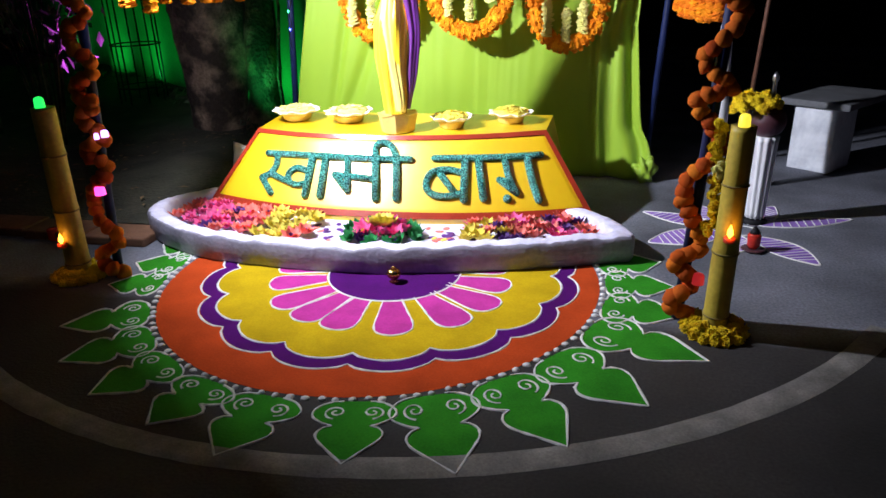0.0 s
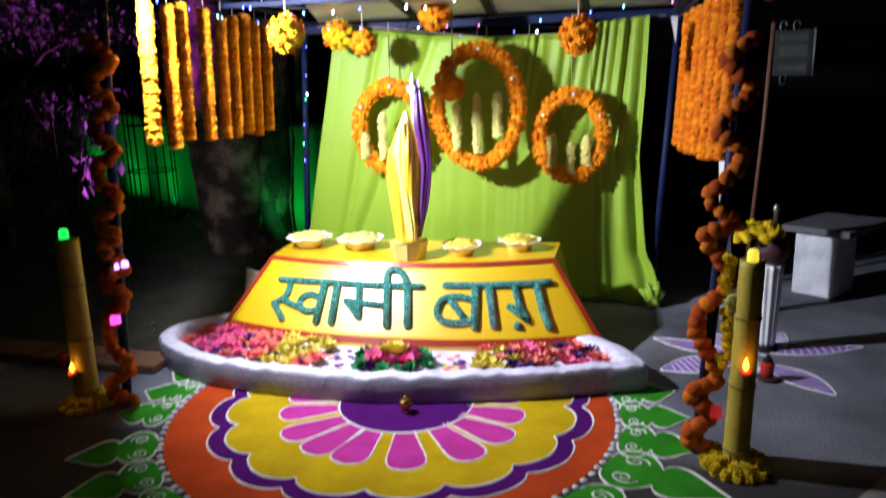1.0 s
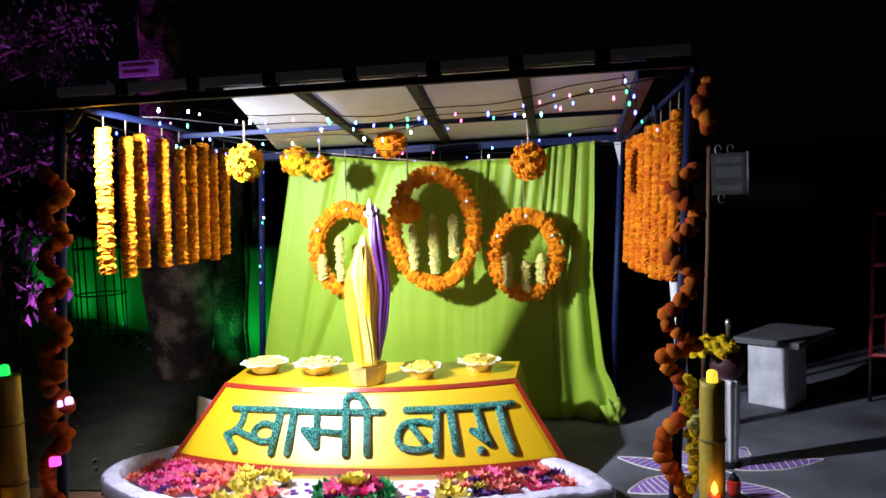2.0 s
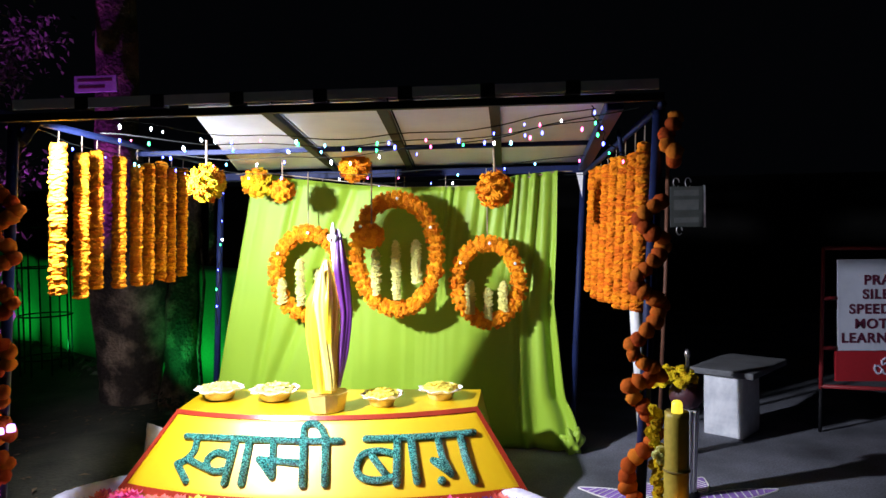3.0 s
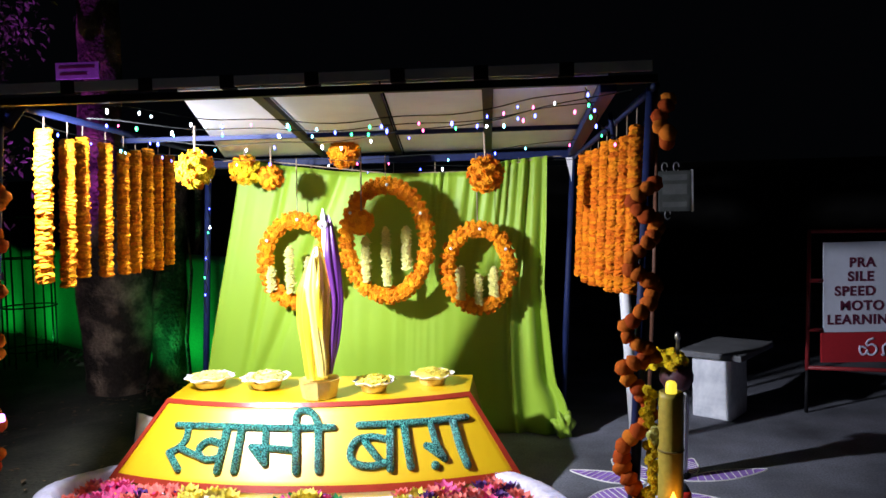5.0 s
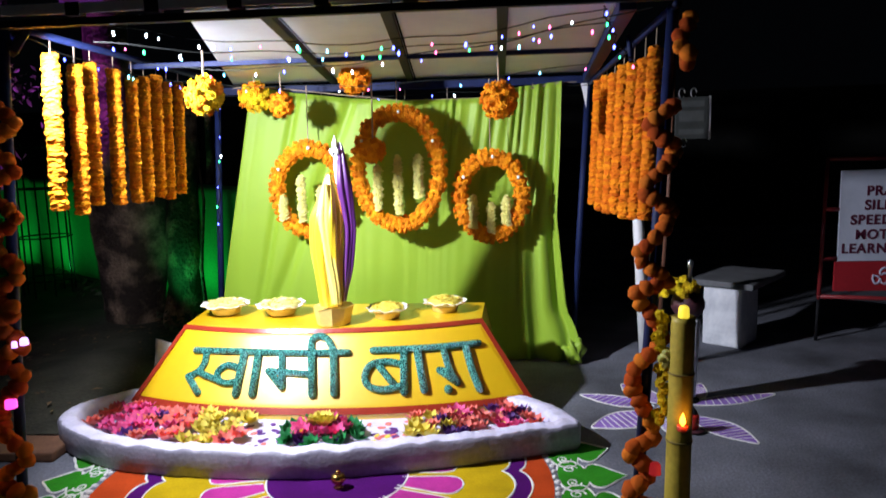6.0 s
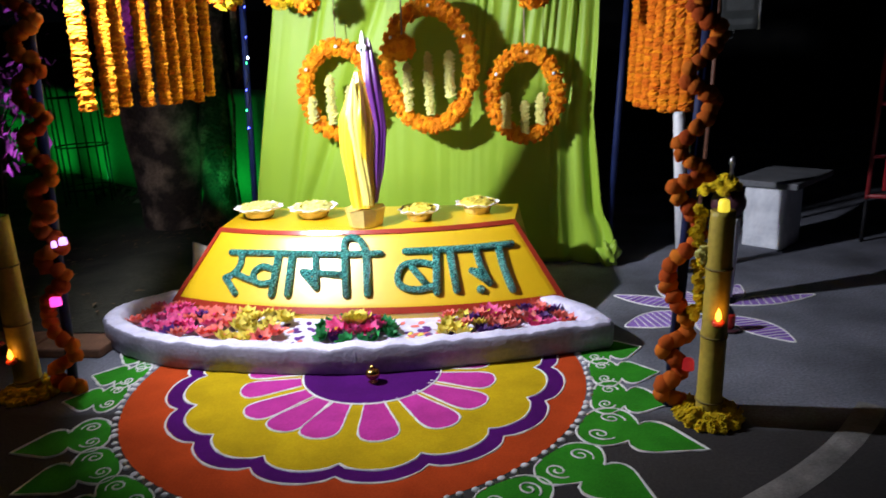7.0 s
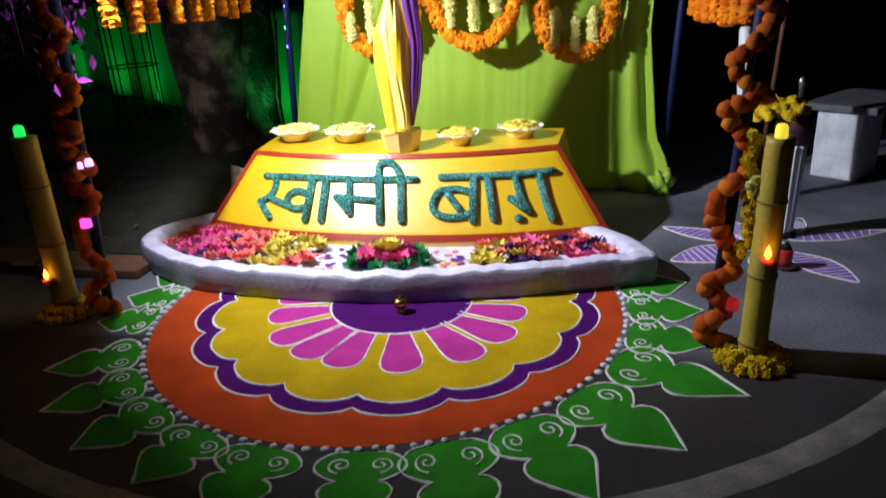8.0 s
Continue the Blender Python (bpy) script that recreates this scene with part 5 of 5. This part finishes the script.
# ---- strings of tiny lights ----
def build_string_lights():
    rng = random.Random(21)
    tones = [glow("white_bulb", (0.70, 0.80, 1.0), 34), glow("blue_bulb", (0.06, 0.08, 1.0), 26), glow("green_bulb", (0.04, 0.8, 0.25), 12), glow("pink_bulb", (1.0, 0.10, 0.35), 12), glow("cyan_bulb", (0.15, 0.6, 1.0), 18)]
    words = ("white", "blue", "green", "pink", "cyan")
    bulbs = []
    for m in tones:
        bm = bmesh.new()
        bmesh.ops.create_icosphere(bm, subdivisions=1, radius=0.0066)
        for v in bm.verts:
            v.co.z *= 1.9
        bulbs.append(mesh_of("bulb", finish(bm, True), m))
    runs = (((-1.30, 3.02, 2.13), (0.72, 3.05, 2.13), 0.10, 20), ((-1.55, 3.30, 2.12), (0.85, 3.25, 2.12), 0.09, 20), ((-1.62, 3.9, 2.09), (0.90, 3.0, 2.12), 0.10, 14), ((-1.85, 4.6, 2.08), (0.94, 4.5, 2.09), 0.08, 11),
            ((-1.80, 5.32, 2.03), (0.96, 5.32, 2.03), 0.03, 8), ((-1.86, 3.2, 2.15), (-1.80, 5.3, 2.12), 0.05, 8), ((-1.76, 5.33, 2.05), (-1.85, 5.33, 0.95), 0.02, 7), ((0.70, 3.02, 2.13), (0.92, 3.5, 1.98), 0.05, 5))
    for k, (a, b, sag, n) in enumerate(runs):
        a, b = Vector(a), Vector(b)
        g = thing("string_lights", a, "thin dark wire strung with tiny coloured bulbs", "string lights", "light strings under the roof")
        pts = [(b - a) * f + Vector((0.01 * math.sin(40 * f + k), 0, -4 * sag * f * (1 - f) + 0.008 * math.sin(23 * f))) for f in np.linspace(0, 1, 30)]
        bm = bmesh.new()
        tube(bm, pts, 0.0028, 4)
        part("wire", bm, WIRE, g)
        for i in range(n):
            f = (i + 0.5 + rng.uniform(-0.45, 0.45)) / n
            p = pts[int(f * 29)] + Vector((rng.uniform(-0.01, 0.01), rng.uniform(-0.01, 0.01), -0.018 - rng.random() * 0.02))
            j = rng.choices(range(5), (3.5, 4, 2.2, 2.4, 2.5))[0]
            s = rng.uniform(0.5, 1.0)
            ob = piece("bulb", bulbs[j], Matrix.Translation(p) @ Matrix.Diagonal((s, s, s, 1)), g)
            ob["label"] = "tiny %s bulb" % words[j]


# ---- things at the side ----
def build_bench():
    b = thing("bench", (1.915, 5.72, 0), "concrete bench slab on a whitewashed block", "bench")
    b.rotation_euler.z = radians(-38.8)
    bm = bmesh.new()
    box(bm, -0.09, 0.40, -0.05, 0.72, 0.475, 0.525, 0.012)
    part("seat_slab", bm, CONCRETE, b, smooth=False)
    bm = bmesh.new()
    box(bm, 0.0, 0.306, 0.0, 0.36, 0, 0.475, 0.015)
    bmesh.ops.subdivide_edges(bm, edges=bm.edges[:], cuts=3, use_grid_fill=True)
    for v in bm.verts:
        v.co += Vector((noise.noise(v.co * 9), noise.noise(v.co * 9 + Vector((4, 0, 0))), 0)) * 0.007
    part("end_block", bm, BLOCK_WHITE, b, smooth=False)
    p = thing("white_post", (1.315, 5.0, 0), "short round white painted post", "post")
    bm = bmesh.new()
    tube(bm, [(0, 0, 0), (-0.062, 0, 1.09), (-0.063, 0, 1.11)], [0.038, 0.038, 0.030], 20)
    part("shaft", bm, WHITE_STEEL, p, smooth=True)


def build_signs():
    s = thing("notice_plate", (1.62, 5.80, 0), "small grey notice plate hung on a rusty pole", "sign")
    bm = bmesh.new()
    tube(bm, [(-0.03, 0, 0), (0.03, 0, 1.2), (0.06, 0, 2.3)], 0.016, 10)
    part("pole", bm, BROWN_STEEL, s, smooth=True)
    bm = bmesh.new()
    box(bm, 0.06, 0.325, -0.05, -0.035, 1.625, 1.945, 0.003)
    plate = part("plate", bm, PLATE, s, smooth=False)
    bm = bmesh.new()
    box(bm, 0.318, 0.332, -0.054, -0.030, 1.62, 1.95, 0.002)
    part("bright_edge", bm, WHITE_STEEL, plate, "bright plate edge")
    for z0, z1 in ((1.66, 1.70), (1.76, 1.84), (1.87, 1.915)):
        bm = bmesh.new()
        box(bm, 0.09, 0.28, -0.054, -0.0505, z0, z1)
        part("print_bar", bm, PLATE_DARK, plate)
    for x, z in ((0.11, 1.975), (0.20, 1.975), (0.13, 1.60)):
        bm = bmesh.new()
        tube(bm, [(x + 0.022 * math.cos(a), -0.043, z + 0.036 * math.sin(a)) for a in np.linspace(0, 5.6, 14)], 0.004, 6)
        part("ring", bm, GREY_METAL, s, smooth=True)
    r = thing("notice_board", (2.82, 5.77, 0), "red framed notice board with pale lettered panel", "sign")
    X1 = 1.20
    for name, a, b in (("upright", (0.007, 0, 0.34), (0.03, 0, 1.45)), ("upright", (X1 + 0.006, 0, 0.30), (X1 + 0.03, 0, 1.45)), ("top_rail", (0.03, 0, 1.44), (X1 + 0.03, 0, 1.43)), ("bottom_rail", (0.0, 0, 0.36), (X1, 0, 0.30)),
                       ("stay", (0.02, 0, 1.05), (0.13, 0, 1.05)), ("stay", (0.01, 0, 0.66), (0.13, 0, 0.66))):
        bm = bmesh.new()
        tube(bm, [a, b], 0.016, 8)
        part(name, bm, RED_STEEL, r, smooth=True)
    bm = bmesh.new()
    box(bm, 0.115, X1 - 0.09, -0.012, 0.012, 0.40, 0.635, 0.002)
    part("red_panel", bm, SIGN_RED, r, "red lower panel")
    bm = bmesh.new()
    box(bm, 0.135, X1 - 0.09, -0.012, 0.012, 0.64, 1.35, 0.002)
    panel = part("pale_panel", bm, SIGN_WHITE, r, "pale blue white panel")
    for x in (0.0, X1):
        bm = bmesh.new()
        tube(bm, [(x, 0, 0), (x + 0.007, 0, 0.34)], 0.014, 8)
        part("leg", bm, BLACK_STEEL, r, "dark steel leg", smooth=True)
    first = [[(0.05, 0.55), (0.0, 0.3), (0.15, 0.05), (0.35, 0.1), (0.42, 0.3), (0.5, 0.08), (0.75, 0.02), (0.95, 0.25), (0.9, 0.5), (0.7, 0.62), (0.45, 0.55), (0.40, 0.72), (0.55, 0.88), (0.8, 0.95)], [(0.0, 0.42), (0.2, 0.48), (0.35, 0.38)]]
    second = [[(0.05, 0.05), (0.2, 0.0), (0.15, 0.3), (0.2, 0.55), (0.5, 0.68), (0.8, 0.55), (0.85, 0.25), (0.8, 0.0), (0.95, 0.05)], [(0.35, 0.80), (0.5, 0.72), (0.75, 0.98)]]
    for x, strokes in ((0.405, first), (0.565, second)):
        for line in strokes:
            bm = bmesh.new()
            tube(bm, [(x + 0.135 * u, -0.013, 0.455 + 0.14 * v) for u, v in smooth_line(line, 4)], 0.009, 6)
            part("lettering", bm, WHITE_PLASTER, r, "white painted letter", smooth=True)
    for text, x, z in (("PRA", 0.325, 1.155), ("SILE", 0.315, 1.045), ("SPEED", 0.215, 0.93), ("MOTO", 0.255, 0.815), ("LEARNIN", 0.155, 0.705)):
        cu = bpy.data.curves.new("lettering", "FONT")
        cu.body, cu.size, cu.extrude, cu.offset = text, 0.105, 0.002, 0.003
        cu.space_character = 1.12
        cu.materials.append(INK)
        ob = new("lettering", cu)
        ob.matrix_basis = pose(x, -0.0145, z, 90, 0, 0)
        ob.parent = panel


def build_trees():
    rng = random.Random(41)
    t = thing("tree", (-3.0, 6.5, 0), "old two-stemmed tree with patchy pale bark", "tree")
    for name, pts, rad in (("trunk", [(-0.19, 0, -0.05), (-0.18, 0, 0.25), (-0.155, 0, 0.7), (-0.155, 0, 1.2), (-0.20, 0, 1.9), (-0.25, 0, 2.7), (-0.25, 0.05, 3.4), (-0.28, 0.1, 4.6)], [0.27, 0.275, 0.33, 0.37, 0.24, 0.18, 0.19, 0.16]),
                           ("stem", [(0.30, -0.06, -0.05), (0.34, -0.06, 0.4), (0.36, -0.04, 1.0), (0.40, 0, 1.5), (0.43, 0.05, 1.9), (0.46, 0.1, 2.15)], [0.20, 0.15, 0.145, 0.12, 0.10, 0.05]),
                           ("thin_stem", [(0.60, 0.05, -0.05), (0.62, 0.05, 0.7), (0.60, 0.06, 1.4), (0.63, 0.08, 2.3)], [0.045, 0.036, 0.032, 0.02])):
        bm = bmesh.new()
        line = smooth_line(pts, 6)
        rr = list(np.interp(np.linspace(0, len(rad) - 1, len(line)), range(len(rad)), rad))
        tube(bm, line, [float(r) for r in rr], 20)
        for v in bm.verts:
            v.co += Vector((noise.noise(v.co * 4), noise.noise(v.co * 4 + Vector((9, 0, 0))), 0)) * 0.035 + Vector((noise.noise(v.co * 14), noise.noise(v.co * 14 + Vector((5, 0, 0))), 0)) * 0.012
        part(name, bm, BARK, t, smooth=True)
    bm = bmesh.new()
    box(bm, -0.49, -0.09, -0.27, -0.25, 2.94, 3.09, 0.004)
    board = part("tree_board", bm, BOARD, t, "pale board nailed to the trunk", smooth=False)
    for z, x0, x1 in ((3.035, -0.46, -0.13), (2.975, -0.45, -0.20)):
        bm = bmesh.new()
        box(bm, x0, x1, -0.2735, -0.2705, z, z + 0.022)
        part("print_bar", bm, PLUM, board)

    def foliage(parent, n, spots, size, droop, seed):
        r2 = random.Random(seed)
        verts, faces = [], []
        for k in range(n):
            cx, cy, cz, sp = r2.choice(spots)
            p = Vector((r2.gauss(cx, sp), r2.gauss(cy, sp), r2.gauss(cz, sp * 0.8)))
            m = Euler((r2.uniform(-1.2, 1.2), r2.uniform(-1.2, 1.2) + droop, r2.uniform(0, 6.28))).to_matrix()
            s = size * r2.uniform(0.6, 1.3)
            i = len(verts)
            for q in ((0, 0, 0), (s * 0.5, s * 0.22, s * 0.06), (s, 0, -s * 0.1), (s * 0.5, -s * 0.22, s * 0.06)):
                verts.append(tuple(p + m @ Vector(q)))
            faces.append((i, i + 1, i + 2, i + 3))
        me = bpy.data.meshes.new("crown")
        me.from_pydata(verts, [], faces)
        me.materials.append(LEAF)
        ob = new("crown", me)
        ob.parent = parent
        return tagged(ob, kind="stuff")
    s = thing("leafy_tree", (-5.35, 5.9, 0), "leafy tree lit violet from below", "tree")
    bm = bmesh.new()
    tube(bm, [(0, 0, 0), (0.05, 0, 0.8), (-0.05, 0.1, 1.7), (0.1, 0, 2.6), (0.2, 0, 3.5)], [0.10, 0.085, 0.07, 0.05, 0.02], 10)
    part("trunk", bm, BARK, s, smooth=True)
    spots = []
    for k in range(16):
        a, h = rng.uniform(0, 6.28), rng.uniform(1.7, 3.3)
        tip = Vector((0.65 + 1.0 * math.cos(a) * rng.uniform(0.4, 1), 0.9 * math.sin(a), h + rng.uniform(-0.1, 0.5)))
        bm = bmesh.new()
        tube(bm, [(0.05, 0, h - 0.5), tuple(tip * 0.55 + Vector((0, 0, h * 0.42))), tuple(tip)], [0.02, 0.012, 0.004], 6)
        part("branch", bm, BARK, s, smooth=True)
        spots.append((tip.x, tip.y, tip.z, 0.15))
        spots.append((tip.x * 0.6, tip.y * 0.6, tip.z - 0.05, 0.14))
    foliage(s, 7500, spots, 0.068, 0.4, 3)
    b = thing("shrub", (-4.35, 5.6, 0), "dark drooping shrub before the green netting", "shrub")
    spots = []
    for k in range(14):
        a = rng.uniform(0, 6.28)
        tip = Vector((0.45 * math.cos(a), 0.35 * math.sin(a), rng.uniform(0.8, 1.65)))
        bm = bmesh.new()
        tube(bm, [(0.05 * math.cos(a), 0.05 * math.sin(a), 0), tuple(tip * 0.5 + Vector((0, 0, 0.35))), tuple(tip)], [0.008, 0.006, 0.003], 6)
        part("branch", bm, BARK, b, smooth=True)
        spots.append((tip.x, tip.y, tip.z, 0.12))
    foliage(b, 400, spots, 0.115, 0.9, 4)
    h = thing("hedge", (-6.6, 9.35, 0), "low dark hedge at the foot of the netting", "hedge", kind="stuff")
    h.rotation_euler.z = radians(-37.4)
    spots = [(x, rng.uniform(-0.12, 0.12), 0.08, 0.06) for x in np.linspace(-4, 5.2, 70)]
    foliage(h, 2600, spots, 0.10, 0.3, 5)
    g = thing("tree_guard", (-4.7, 7.5, 0.05), "thin iron tree guard of bars and hoops", "tree guard")
    for k in range(8):
        a = 2 * math.pi * k / 8
        bm = bmesh.new()
        tube(bm, [(0.26 * math.cos(a), 0.26 * math.sin(a), 0), (0.26 * math.cos(a), 0.26 * math.sin(a), 1.75)], 0.009, 6)
        part("bar", bm, BLACK_STEEL, g)
    for z in (0.25, 0.72, 1.25, 1.7):
        bm = bmesh.new()
        tube(bm, [(0.27 * math.cos(a), 0.27 * math.sin(a), z) for a in np.linspace(0, 6.283, 25)], 0.009, 6, cap=False)
        part("hoop", bm, BLACK_STEEL, g)
    r3 = random.Random(77)
    verts, faces = [], []
    for k in range(420):
        x, y = r3.uniform(-5.2, -1.95), r3.uniform(3.95, 6.6)
        a, q, lift = r3.uniform(0, 6.28), r3.uniform(0.015, 0.04), r3.uniform(0.05, 0.075)
        i = len(verts)
        for u, v, w in ((-1, 0, 0), (0, -0.4, 0.25), (1, 0, 0.1), (0, 0.4, 0.2)):
            verts.append((x + q * (u * math.cos(a) - v * math.sin(a)), y + q * (u * math.sin(a) + v * math.cos(a)), lift + q * w))
        faces.append((i, i + 1, i + 2, i + 3))
    me = bpy.data.meshes.new("leaf_litter")
    me.from_pydata(verts, [], faces)
    me.materials.append(LITTER)
    tagged(new("leaf_litter", me), "dry brown fallen leaves strewn over the soil", "leaves", kind="stuff")
    c = thing("dry_stick", (-2.35, 6.2, 0), "thin bare stick leaning beside the tree", "stick")
    bm = bmesh.new()
    tube(bm, [(0, 0, 0.0), (-0.03, 0, 0.6), (0.04, 0, 1.2), (0.0, 0, 1.75)], [0.02, 0.018, 0.014, 0.006], 8)
    part("stem", bm, BARK, c, smooth=True)


def build_surroundings():
    along, aside = Vector((-0.794, 0.607, 0)), Vector((0.607, 0.794, 0))
    start = FENCE_END
    bm = bmesh.new()
    nx, nz = 150, 14
    rows = []
    for i in range(nx + 1):
        far = 15.5 * i / nx
        top = 1.30 + 0.02 * far + 0.03 * math.sin(far * 2.3)
        row = []
        for j in range(nz + 1):
            f = j / nz
            p = start + along * far + aside * (0.04 * math.sin(far * 6 + 0.8 * f) + 0.05 * noise.noise((far * 2.2, f * 1.5, 0)))
            row.append(bm.verts.new((p.x, p.y, 0.14 + (top - 0.14) * f)))
        rows.append(row)
    for i in range(nx):
        for j in range(nz):
            bm.faces.new((rows[i][j], rows[i + 1][j], rows[i + 1][j + 1], rows[i][j + 1]))
    f = thing("net_fence", (0, 0, 0), "green shade netting fence lit by green light", "fence", kind="structure")
    ob = part("netting", bm, NET, f, smooth=True)
    ob.modifiers.new("thickness", "SOLIDIFY").thickness = 0.01
    for k in range(9):
        p = start + along * (0.3 + 1.9 * k) + aside * 0.08
        bm = bmesh.new()
        tube(bm, [(p.x, p.y, 0), (p.x, p.y, 1.55)], 0.022, 8)
        part("fence_post", bm, BLACK_STEEL, f, smooth=True)
    bm = bmesh.new()
    tube(bm, [start - aside * 0.07 + Vector((0, 0, 0.12)), start + along * 15.5 - aside * 0.07 + Vector((0, 0, 0.12))], 0.03, 8)
    part("bottom_rail", bm, BLACK_STEEL, f, smooth=True)
    # walls that close the yard
    for name, x0, x1, y0, y1, z in (("wall_back", -14, 14, 14.0, 14.25, 2.6), ("wall_right", 13.75, 14, -12, 14.0, 2.6), ("wall_left", -14, -13.75, -12, 14.0, 2.6), ("wall_front", -14, 14, -12.25, -12, 2.6)):
        bm = bmesh.new()
        box(bm, x0, x1, y0, y1, 0, z, 0.02)
        tagged(part(name, bm, DARK_WALL, None, smooth=False), "dark boundary wall at night", "wall", kind="structure")


PEARL = material("pearl_bulb", (0.85, 0.85, 0.82), 0.3, vary=0.05, bump=0)
build_ground()
build_surroundings()
build_canopy()
build_curtain()
build_basin()
build_name_stone()
build_rangoli()
build_lotus_drawing()
build_trees()
build_bench()
build_signs()
build_planter()
build_bamboo()
build_bundle()
build_plates()
build_loose_sheet()
build_paper_flowers()
build_flood_lamp()
build_small_lamps()
build_string_lights()
build_garlands()
